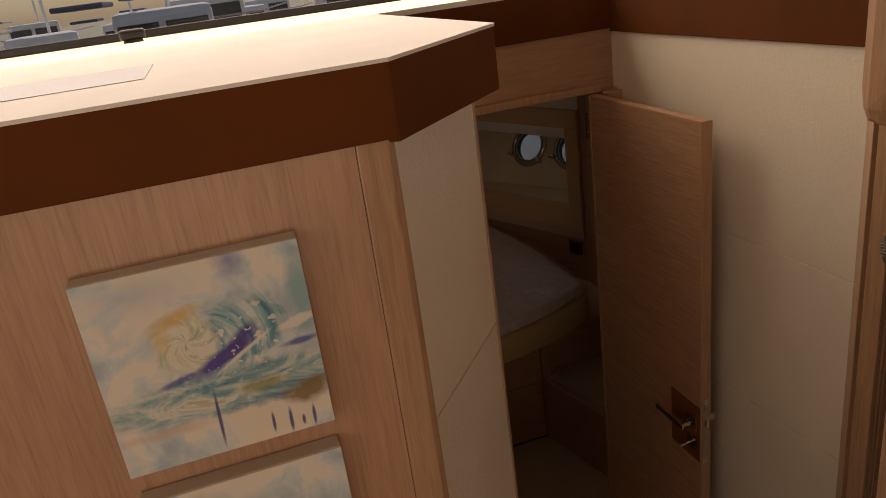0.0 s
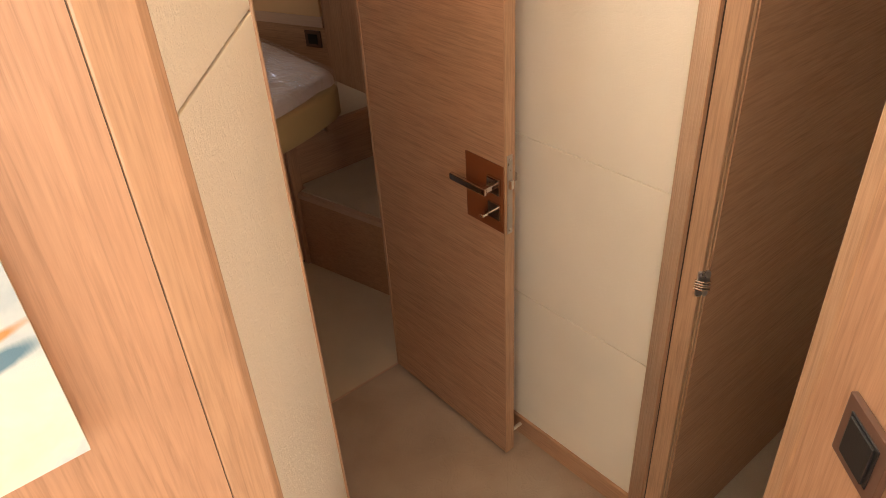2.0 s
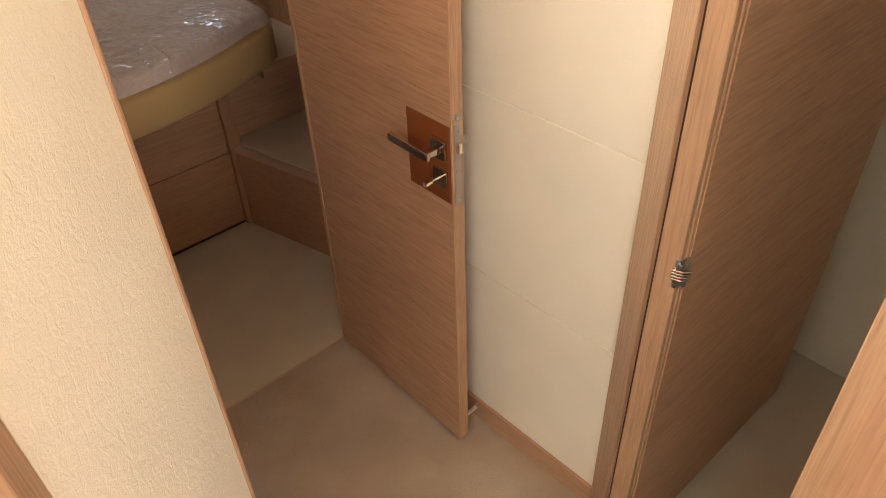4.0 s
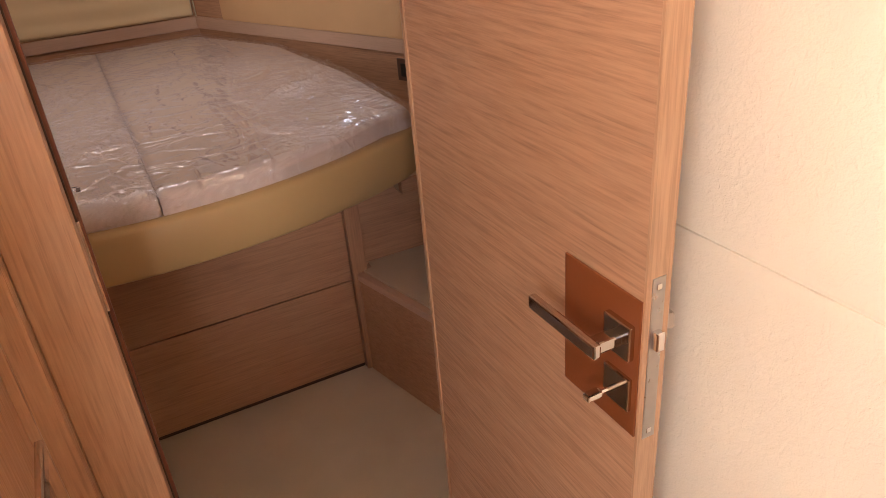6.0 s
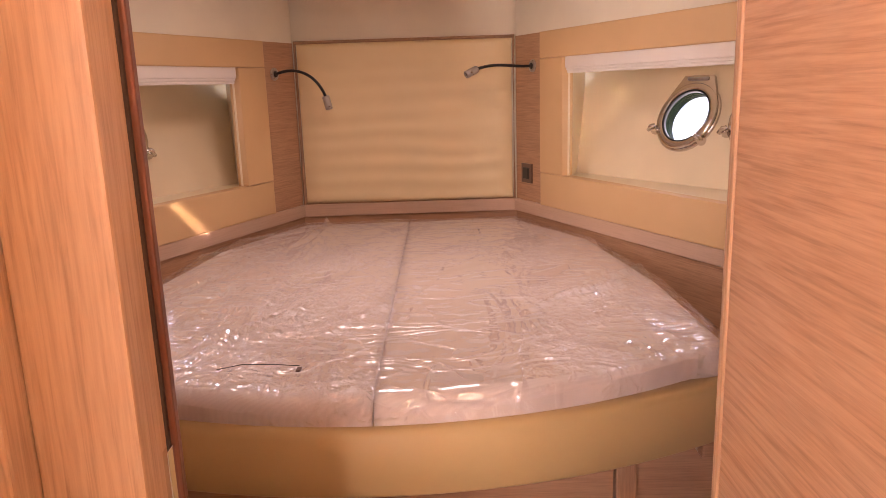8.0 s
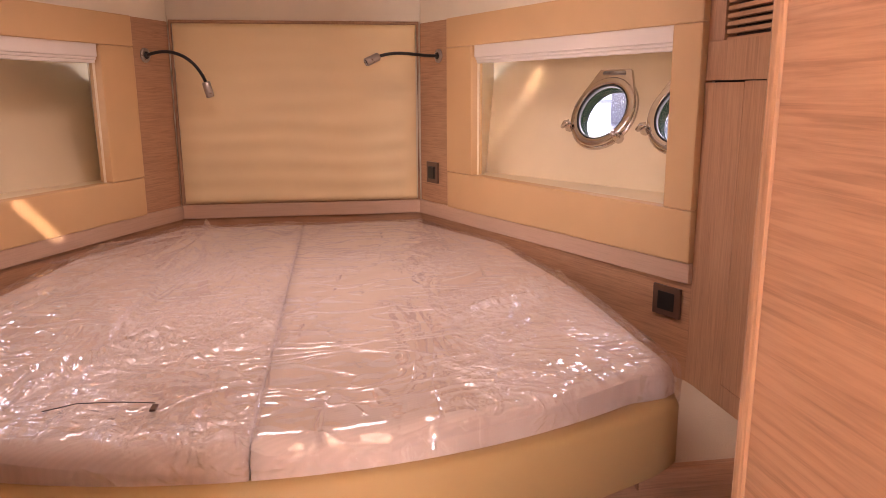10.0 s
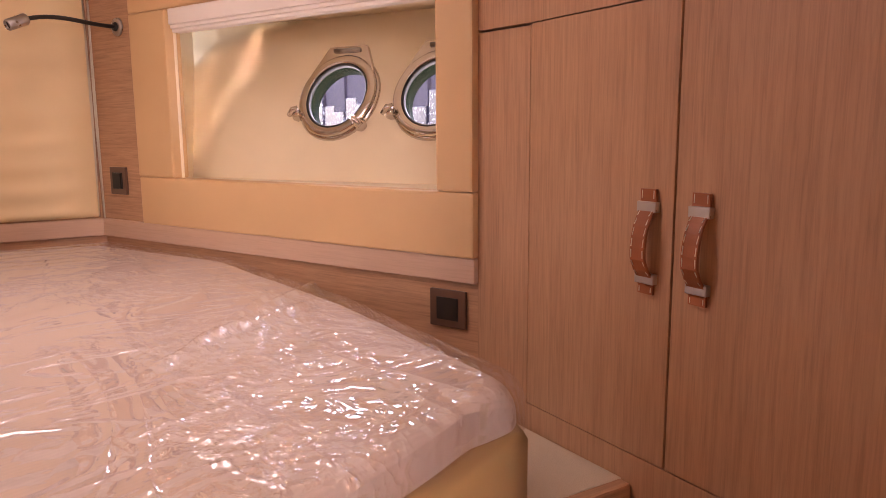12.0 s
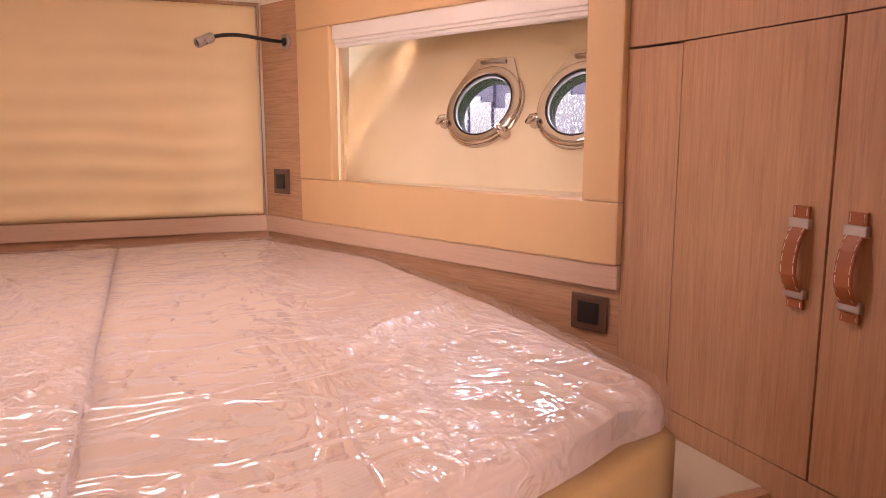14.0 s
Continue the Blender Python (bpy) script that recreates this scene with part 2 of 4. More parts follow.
def pane_glass():
    k = Nodes("window_glass")
    gl, tr, mx, fr = k.n("BsdfGlossy", Roughness=0.02), k.n("BsdfTransparent"), k.n("MixShader"), k.n("Fresnel", IOR=1.5)
    k.t.links.new(fr.outputs[0], mx.inputs[0])
    k.t.links.new(tr.outputs[0], mx.inputs[1])
    k.t.links.new(gl.outputs[0], mx.inputs[2])
    k.t.links.new(mx.outputs[0], k.out.inputs["Surface"])
    return k.m


tick, film, glass = ticking(), clear_film(), pane_glass()


# ---- mesh helpers ----
def thing(name, loc, label="", category="", group="", kind=""):
    e = new(name)
    e.location = loc
    e.empty_display_size = 0.05
    bpy.context.view_layer.update()
    return tagged(e, label, category, group, kind)


def origin(o):
    """Where an object's own origin lies in the world (nothing here is turned)."""
    p = Vector((0, 0, 0))
    while o is not None:
        p += o.location
        o = o.parent
    return p


def part(name, bm, mat, parent=None, label="", smooth=False, loc=None):
    """Links a bmesh, drawn in world metres, as one mesh object under a thing or a part."""
    base = origin(parent) if loc is None else Vector(loc)
    bmesh.ops.translate(bm, verts=bm.verts, vec=-base)
    bmesh.ops.recalc_face_normals(bm, faces=bm.faces)
    me = bpy.data.meshes.new(name)
    bm.to_mesh(me)
    bm.free()
    me.materials.append(mat)
    if smooth:
        for p in me.polygons:
            p.use_smooth = True
    o = new(name, me)
    if parent is not None:
        o.parent = parent
        o.location = base - origin(parent)
    else:
        o.location = base
    return tagged(o, label)


def solid(name, bm, mat, loc, label, category, group="", kind="", smooth=False):
    """A thing that is one mesh."""
    return tagged(part(name, bm, mat, None, "", smooth, loc), label, category, group, kind)


def prism(pts, z0, z1, bevel=0.0, bm=None, seg=2):
    """Plan polygon raised from z0 to z1."""
    bm = bm or bmesh.new()
    lo = [bm.verts.new((x, y, z0)) for x, y in pts]
    hi = [bm.verts.new((x, y, z1)) for x, y in pts]
    n = len(pts)
    fs = [bm.faces.new(lo[::-1]), bm.faces.new(hi)] + [bm.faces.new((lo[i], lo[(i + 1) % n], hi[(i + 1) % n], hi[i])) for i in range(n)]
    if bevel:
        es = {e for f in fs for e in f.edges}
        bmesh.ops.bevel(bm, geom=list(es), offset=bevel, segments=seg, affect="EDGES", profile=0.6)
    return bm


def box(x0, x1, y0, y1, z0, z1, bevel=0.0, bm=None, seg=2):
    return prism([(x0, y0), (x1, y0), (x1, y1), (x0, y1)], z0, z1, bevel, bm, seg)


def slab(a, b, z0, z1, d0, d1, bevel=0.0, bm=None, s0=0.0, s1=0.0, seg=2):
    """Upright board along the plan line a-b, from d0 to d1 to the left of its way; s0, s1 shorten its ends."""
    a, b = Vector(a), Vector(b)
    u = (b - a).normalized()
    n = Vector((-u.y, u.x))
    a, b = a + u * s0, b - u * s1
    return prism([tuple(a + n * d0), tuple(b + n * d0), tuple(b + n * d1), tuple(a + n * d1)], z0, z1, bevel, bm, seg)


def along(a, b, s):
    a, b = Vector(a), Vector(b)
    return tuple(a + (b - a).normalized() * s)


def moved(bm, m):
    bmesh.ops.transform(bm, matrix=m, verts=bm.verts)
    return bm


def lathe(profile, steps=40, bm=None):
    """Turns (radius, height) pairs round the z axis; a closed profile gives a ring."""
    bm = bm or bmesh.new()
    rings = [[bm.verts.new((r * math.cos(2 * math.pi * i / steps), r * math.sin(2 * math.pi * i / steps), h)) for i in range(steps)] for r, h in profile]
    for p, q in zip(rings, rings[1:] + rings[:1]):
        for i in range(steps):
            bm.faces.new((p[i], p[(i + 1) % steps], q[(i + 1) % steps], q[i]))
    return bm


def rod(points, r, steps=10, bm=None):
    """A round bar through the points."""
    bm = bm or bmesh.new()
    pts = [Vector(p) for p in points]
    rings = []
    for i, p in enumerate(pts):
        d = (pts[min(i + 1, len(pts) - 1)] - pts[max(i - 1, 0)]).normalized()
        s = d.cross(Vector((0.31, 0.17, 0.93))).normalized()
        t = d.cross(s)
        rings.append([bm.verts.new(p + r * (s * math.cos(2 * math.pi * k / steps) + t * math.sin(2 * math.pi * k / steps))) for k in range(steps)])
    for p, q in zip(rings, rings[1:]):
        for i in range(steps):
            bm.faces.new((p[i], p[(i + 1) % steps], q[(i + 1) % steps], q[i]))
    bm.faces.new(rings[0][::-1])
    bm.faces.new(rings[-1])
    return bm


def curve(p0, p1, p2, p3, n=14):
    out = []
    for i in range(n + 1):
        t = i / n
        out.append(tuple((1 - t) ** 3 * Vector(p0) + 3 * t * (1 - t) ** 2 * Vector(p1) + 3 * t * t * (1 - t) * Vector(p2) + t ** 3 * Vector(p3)))
    return out


# ---- the plan ----
Y_BULK = 2.45            # cabin bulkhead
WR = ((1.055, 3.70), (0.49, 5.0))      # starboard cabin side, aft to forward
WL = ((-0.49, 5.0), (-1.055, 3.70))    # port cabin side, forward to aft
DIAG = ((-0.561, 1.241), (-0.303, 1.558))

# ---- floors ----
floor = solid("floor", box(-1.12, 1.12, Y_BULK, 5.05, -0.05, 0.0), carpet_m, (0, 3, 0), "beige carpeted floor of the forward cabin", "floor", kind="structure")
solid("floor_passage", box(-0.6, 0.62, 1.05, Y_BULK - 0.004, -0.05, 0.0), film_floor, (0, 1.6, 0), "pale passage floor under wrinkled clear protective film", "floor", kind="structure")
solid("threshold_trim", box(-0.141, 0.55, Y_BULK - 0.004, Y_BULK + 0.004, -0.01, 0.002, 0.001), pale_oak_x, (0.1, Y_BULK, 0), "thin pale oak threshold strip between carpet and film", "trim", kind="structure")
stairs = thing("stairs", (-0.5, 0.5, 0), "oak companionway steps down from the saloon", "stairs", kind="structure")
for y0, y1, z in ((0.85, 1.05, 0.19), (0.65, 0.85, 0.38), (0.45, 0.65, 0.57), (0.25, 0.45, 0.76)):
    part("step", box(-1.3, -0.03 if y0 > 0.8 else -0.13 if y0 > 0.6 else -0.30 if y0 > 0.4 else -0.46, y0, y1, z - 0.19, z, 0.006), oak_x, stairs)
solid("floor_saloon", box(-4.2, 3.2, -3.6, 0.25, 0.85, 0.95), oak_x, (-0.5, -1, 0.95), "oak saloon floor behind the companionway", "floor", kind="structure")
solid("floor_washroom", box(0.0, 1.7, -0.3, 1.42, -0.06, -0.006), carpet_m, (1, 0.6, 0), "dim floor of the side washroom", "floor", kind="structure")

# ---- cabin shell ----
# ceiling rising gently aft, with an assumed, unseen hatch opening over the berth
def ceiling_panel():
    bm = bmesh.new()
    def zc(y):
        return 1.975 + (5.0 - y) * 0.075
    xs, ys = (-1.9, -0.28, 0.28, 1.9), (Y_BULK + 0.02, 3.5, 4.0, 5.6)
    v = [[bm.verts.new((x, y, zc(y))) for x in xs] for y in ys]
    for j in range(3):
        for i in range(3):
            if (i, j) != (1, 1):
                bm.faces.new((v[j][i], v[j][i + 1], v[j + 1][i + 1], v[j + 1][i]))
    r = bmesh.ops.extrude_face_region(bm, geom=bm.faces[:])
    bmesh.ops.translate(bm, verts=[g for g in r["geom"] if isinstance(g, bmesh.types.BMVert)], vec=(0, 0, 0.04))
    return bm


solid("ceiling", ceiling_panel(), cream_paint, (0, 4, 2), "smooth cream cabin ceiling lining", "ceiling", kind="structure")
solid("wall_north", box(-0.62, 0.62, 5.02, 5.08, 0, 2.1), cream_paint, (0, 5.05, 0), "cream lined wall at the head of the berth", "wall", kind="structure")
# upper lining of both sides, level band above the pads
for name, (a, b) in (("wall_east", WR), ("wall_west", WL)):
    w = thing(name, (a[0], a[1], 0), "cabin side lined in cream above and wood below", "wall", kind="structure")
    L = (Vector(b) - Vector(a)).length
    part("upper_lining", slab(a, b, 1.782, 2.3, -0.05, -0.002, s0=-0.6 if name == "wall_east" else 0, s1=0 if name == "wall_east" else -0.6), cream_paint, w, "smooth cream lining")
    grain, pale = (oak_east, pale_east) if name == "wall_east" else (oak_west, pale_west)
    part("lower_panel", slab(a, b, 0.3, 1.013, -0.03, 0.0), grain, w, "oak veneer behind the mattress")
    head = (L - 0.2335, L) if name == "wall_east" else (0, 0.2335)
    part("reading_panel", slab(along(a, b, head[0]), along(a, b, head[1]), 1.068, 1.782, -0.03, 0.0), grain, w, "oak veneer strip beside the headboard")
    # ledge strip, proud of the panels
    part("ledge", slab(a, b, 1.013, 1.068, -0.03, 0.014, 0.003), pale, w, "pale wooden ledge strip")
ledge_n = solid("trim_head", box(-0.49, 0.49, 4.986, 5.03, 1.013, 1.068, 0.003), pale_oak_x, (0, 5, 0.95), "pale wooden ledge strip under the headboard", "trim", kind="structure")
solid("panel_head", box(-0.49, 0.49, 5.0, 5.03, 0.3, 1.013), oak_x, (0, 5, 0.6), "oak veneer panel behind the mattress", "panel", kind="structure")


def ripple_pad():
    """Headboard with soft cross ripples where the cover is stretched."""
    bm = bmesh.new()
    nx, nz = 24, 90
    x0, x1, z0, z1, r = -0.470, 0.470, 1.073, 1.776, 0.02
    g = []
    for j in range(nz + 1):
        row = []
        for i in range(nx + 1):
            x, z = x0 + (x1 - x0) * i / nx, z0 + (z1 - z0) * j / nz
            d = min(x - x0, x1 - x, z - z0, z1 - z)
            drop = 0.0 if d > r else 0.018 * (1 - math.sqrt(max(0.0, 1 - (1 - d / r) ** 2)))
            low = 0.35 + 0.65 * min(1.0, max(0.0, (z1 - z) / 0.45))
            wob = 0.0024 * low * math.sin(82 * z + 2.2 * noise.noise(Vector((x * 2.2, z * 6, 3)))) + noise.noise(Vector((x * 2.0, z * 9, 8))) * 0.003
            row.append(bm.verts.new((x, 4.976 + drop - wob, z)))
        g.append(row)
    for j in range(nz):
        for i in range(nx):
            bm.faces.new((g[j][i], g[j][i + 1], g[j + 1][i + 1], g[j + 1][i]))
    rim = [e for e in bm.edges if e.is_boundary]
    ex = bmesh.ops.extrude_edge_only(bm, edges=rim)
    for v in (q for q in ex["geom"] if isinstance(q, bmesh.types.BMVert)):
        v.co.y = 5.018
    bmesh.ops.split_edges(bm, edges=rim)
    return bm


hb = thing("headboard", (0, 5.0, 1.0), "pale yellow padded leatherette headboard with soft ripples", "headboard")
part("pad", ripple_pad(), head_pad, hb, smooth=True)
part("piping", rod([(-0.480, 5.003, 1.066), (0.480, 5.003, 1.066), (0.480, 5.003, 1.783), (-0.480, 5.003, 1.783), (-0.480, 5.003, 1.066)], 0.0095, 8), trim_z, hb, "narrow oak edging")


# window surrounds: tan pads round a deep recess with portholes in the hull
FLARE = math.tan(radians(26))


def porthole_pose(side, which):
    c = ((1.08, 4.455), (1.248, 4.175))[which]
    z = 1.434
    u = Vector((side * 0.514, -0.857, 0)).normalized()          # aft along the hull
    up = Vector((side * FLARE * 0.85, FLARE * 0.5, 1)).normalized()
    n = u.cross(up) * side                                       # outwards or inwards
    inward = Vector((-side, -0.5, 0))
    if n.dot(inward) < 0:
        n = -n
    up = n.cross(u).normalized() if n.cross(u).z > 0 else -n.cross(u).normalized()
    right = up.cross(n)
    m = Matrix((right, up, n)).transposed().to_4x4()
    m.translation = (side * c[0], c[1], z)
    return m


R_HOLE = 0.112


def hull_plate(side):
    """The hull inside the recess: one plane with two round holes, in the portholes' own frame."""
    m = porthole_pose(side, 0)
    inv = m.inverted()
    c2 = inv @ porthole_pose(side, 1).translation
    bm = bmesh.new()
    sgn = 1 if c2.x > 0 else -1
    n = 40
    for cx, lo, hi in ((0.0, -0.78, abs(c2.x) / 2), (abs(c2.x), abs(c2.x) / 2, 0.86)):
        inner = [bm.verts.new((sgn * (cx + R_HOLE * math.cos(2 * math.pi * i / n)), R_HOLE * math.sin(2 * math.pi * i / n), 0)) for i in range(n)]
        outer = []
        for i in range(n):
            a = 2 * math.pi * i / n
            dx, dy = math.cos(a), math.sin(a)
            tx = ((hi - cx) / dx) if dx > 1e-6 else ((lo - cx) / dx if dx < -1e-6 else 1e9)
            ty = (0.42 / dy) if dy > 1e-6 else (-0.36 / dy if dy < -1e-6 else 1e9)
            s = min(tx, ty)
            outer.append(bm.verts.new((sgn * (cx + s * dx), s * dy, 0)))
        for i in range(n):
            bm.faces.new((inner[i], inner[(i + 1) % n], outer[(i + 1) % n], outer[i]))
        # the rectangle's corners that the fan cuts off
        for qx, qy in ((hi, 0.42), (lo, 0.42), (lo, -0.36), (hi, -0.36)):
            ang = math.atan2(qy, qx - cx) % (2 * math.pi)
            k = int(ang / (2 * math.pi) * n)
            bm.faces.new((outer[k], bm.verts.new((sgn * qx, qy, 0)), outer[(k + 1) % n]))
    deep = bmesh.ops.extrude_face_region(bm, geom=bm.faces[:])
    bmesh.ops.translate(bm, verts=[g for g in deep["geom"] if isinstance(g, bmesh.types.BMVert)], vec=(0, 0, -0.03))
    return moved(bm, m)


def surround(side):
    a, b = (WR if side > 0 else WL)
    L = (Vector(b) - Vector(a)).length
    def pos(s):          # distance from the aft end
        return s if side > 0 else L - s
    def strip(s0, s1, z0, z1, d0, d1, bev=0.006):
        p, q = sorted((pos(s0), pos(s1)))
        return slab(along(a, b, p), along(a, b, q), z0, z1, d0, d1, bev)
    t = thing("window_surround", (side * 0.8, 4.2, 1.0), "tan padded leatherette frame round the recessed portholes", "window frame", "window surrounds", "structure")
    part("top_pad", strip(0.0, 1.182, 1.675, 1.782, -0.03, 0.022), tan_pad, t)
    part("bottom_pad", strip(0.0, 1.182, 1.068, 1.208, -0.03, 0.02), tan_pad, t)
    part("forward_pad", strip(1.011, 1.182, 1.208, 1.675, -0.03, 0.022), tan_pad, t)
    part("aft_pad", strip(0.0, 0.093, 1.208, 1.675, -0.03, 0.022), tan_pad, t)
    part("hull_side", hull_plate(side), hull_gel, t, "smooth cream hull lining with round openings")
    # recess reveals: forward cheek, sill and head
    f0 = Vector((side * 0.660, 4.628))
    f1 = Vector((side * 0.80, 5.03))
    bm = slab(tuple(f0), tuple(f1), 1.17, 1.74, -0.004, 0.004)
    part("forward_cheek", bm, hull_gel, t)
    g0 = [(side * 0.660, 4.63), (side * 0.80, 5.03), (side * 1.12, 4.66), (side * 1.66, 3.9), (side * 1.34, 3.50), (side * 1.065, 3.72)]
    part("sill", prism(g0, 1.17, 1.198), hull_gel, t)
    part("head_lining", prism(g0, 1.685, 1.705), hull_gel, t)
    part("aft_cheek", slab((side * 1.03, 3.74), (side * 1.55, 3.90), 1.17, 1.70, -0.005, 0.005), hull_gel, t)
    bl = thing("roman_blind", (side * 0.8, 4.2, 1.6), "gathered white fabric blind raised to the top of the window", "blind", "window blinds")
    for k, (z0, z1, d) in enumerate(((1.632, 1.679, 0.004), (1.622, 1.634, -0.001), (1.612, 1.624, -0.006))):
        part("fold", strip(0.096, 1.008, z0, z1, -0.026 + d * 0.5, 0.008 + d, 0.005), blind_fab, bl)


for side in (1, -1):
    surround(side)


def porthole(m, group):
    p = thing("porthole", m.translation, "round polished steel porthole with hinge and two clamp screws", "porthole", group)
    def put(name, bm, mat, parent=p, smooth=True, label=""):
        return part(name, moved(bm, m), mat, parent, label, smooth)
    put("flange", lathe([(0.108, -0.02), (0.138, 0.0), (0.138, 0.006), (0.132, 0.010), (0.108, 0.012)], 48), chrome)
    ring = put("rim", lathe([(0.101, 0.006), (0.102, 0.018), (0.106, 0.022), (0.125, 0.023), (0.130, 0.020), (0.132, 0.012), (0.108, 0.008)], 48), chrome)
    put("gasket", lathe([(0.0975, 0.004), (0.0975, 0.018), (0.103, 0.021), (0.103, 0.004)], 48), black, ring, label="black rubber gasket")
    bm = bmesh.new()
    bmesh.ops.create_circle(bm, cap_ends=True, segments=48, radius=0.104)
    pane = put("pane", moved(bm, Matrix.Translation((0, 0, 0.012))), glass, p, False, "clear glass")
    pane.visible_shadow = False
    put("spigot", lathe([(0.0985, -0.038), (0.0985, 0.003), (0.107, 0.003), (0.107, -0.038)], 40), spigot_m, p, True, "dark green outer tube")
    # daylight standing in the opening
    sky_in = lamp("porthole_light", "AREA", 0.05, m @ Matrix.Translation((0, 0, -0.001)) @ Matrix.Rotation(math.pi, 4, "X"), (0.90, 0.93, 1.0), 0.19, 0.19)
    sky_in.data.shape = "DISK"
    # hinge block above
    hinge = put("hinge", prism([(-0.118, 0.055), (-0.100, 0.092), (-0.066, 0.160), (0.066, 0.160), (0.100, 0.092), (0.118, 0.055), (0.096, 0.088), (0.055, 0.117), (0.0, 0.129), (-0.055, 0.117), (-0.096, 0.088)], 0.004, 0.019), chrome, p, False)
    put("hinge_pin", rod([(-0.045, 0.146, 0.020), (0.045, 0.146, 0.020)], 0.007, 10), brushed, hinge)
    for ang in (205, 318):
        ca, sa = math.cos(radians(ang)), math.sin(radians(ang))
        bm = lathe([(0.001, 0.0), (0.017, 0.0), (0.019, 0.010), (0.014, 0.018), (0.013, 0.03), (0.001, 0.034)], 16)
        dog = put("clamp", moved(bm, Matrix.Translation((0.140 * ca, 0.140 * sa, 0.004))), chrome)
        put("wing_nut", rod([(0.158 * ca, 0.158 * sa, 0.030), (0.136 * ca, 0.136 * sa, 0.046), (0.122 * ca, 0.122 * sa, 0.040)], 0.009, 8), chrome, dog)
    return p


for side in (1, -1):
    for which in (0, 1):
        porthole(porthole_pose(side, which), "cabin portholes")

# unseen opaque lid over the hatch opening, added to keep the sun out
solid("hatch_sun_block", box(-0.31, 0.31, 3.47, 4.03, 2.135, 2.165, 0.01), black, (0, 3.75, 2.13), "unseen opaque lid over the berth hatch, keeps the sun out", "hatch", kind="structure")

# ---- berth ----
RAIL_R, RAIL_Y = 1.55, 2.942


def front(x):
    return RAIL_Y + RAIL_R - math.sqrt(RAIL_R ** 2 - x * x)


def berth_rail():
    """Bowed upholstered front of the berth, turning back along both sides."""
    path = []
    for i in range(41):
        x = -0.71 + 1.42 * i / 40
        path.append(Vector((x, front(x), 0)))
    path = [Vector((-0.80, 4.05, 0)), Vector((-0.79, 3.4, 0)), Vector((-0.782, 3.22, 0)), Vector((-0.762, 3.155, 0))] + path + [Vector((0.762, 3.155, 0)), Vector((0.782, 3.22, 0)), Vector((0.79, 3.4, 0)), Vector((0.80, 4.05, 0))]
    sec = [(0.0, 0.818), (0.0, 0.934), (0.006, 0.945), (0.016, 0.950), (0.045, 0.950), (0.052, 0.943), (0.052, 0.808), (0.012, 0.808)]
    bm = bmesh.new()
    rows = []
    for i, p in enumerate(path):
        d = (path[min(i + 1, len(path) - 1)] - path[max(i - 1, 0)]).normalized()
        n = Vector((-d.y, d.x, 0))
        rows.append([bm.verts.new(p + n * o + Vector((0, 0, z))) for o, z in sec])
    for p, q in zip(rows, rows[1:]):
        for k in range(len(sec)):
            bm.faces.new((p[k], p[(k + 1) % len(sec)], q[(k + 1) % len(sec)], q[k]))
    bm.faces.new(rows[0])
    bm.faces.new(rows[-1][::-1])
    return bm


berth = thing("berth", (0, 3.4, 0), "island berth with bowed ochre padded rail on an oak base", "bed")
part("rail", berth_rail(), rail_pad, berth, "ochre leatherette padded rail", True)
part("drawer_front", box(-0.565, 0.556, 3.362, 3.40, 0.022, 0.377, 0.002), oak_x, berth)
part("upper_front", box(-0.565, 0.556, 3.362, 3.40, 0.382, 0.83, 0.002), oak_x, berth)
part("corner_post", box(0.559, 0.612, 3.345, 3.40, 0.0, 0.83, 0.004), oak_z, berth)
part("plinth", box(-0.565, 0.558, 3.375, 3.41, 0.0, 0.025), dark_gap, berth, "recessed plinth in the shadow-gap colour")
part("slat_base", prism([(-0.74, 3.28), (-0.5, 3.1), (0, 3.02), (0.5, 3.1), (0.74, 3.28), (0.74, 4.2), (0.45, 4.95), (-0.45, 4.95), (-0.74, 4.2)], 0.83, 0.87), oak_x, berth)
part("side_panel", box(0.585, 0.612, 3.40, 4.3, 0.0, 0.83), oak_y, berth)


def half_width(y):
    w = 0.782 - 0.12 * max(0.0, min(y, 4.36) - 3.75) - 0.47 * max(0.0, y - 4.36)
    r, y0 = 0.10, front(0.74) + 0.01
    if y < y0 + r:
        w -= r - math.sqrt(max(0.0, r * r - (y0 + r - y) ** 2))
    return w


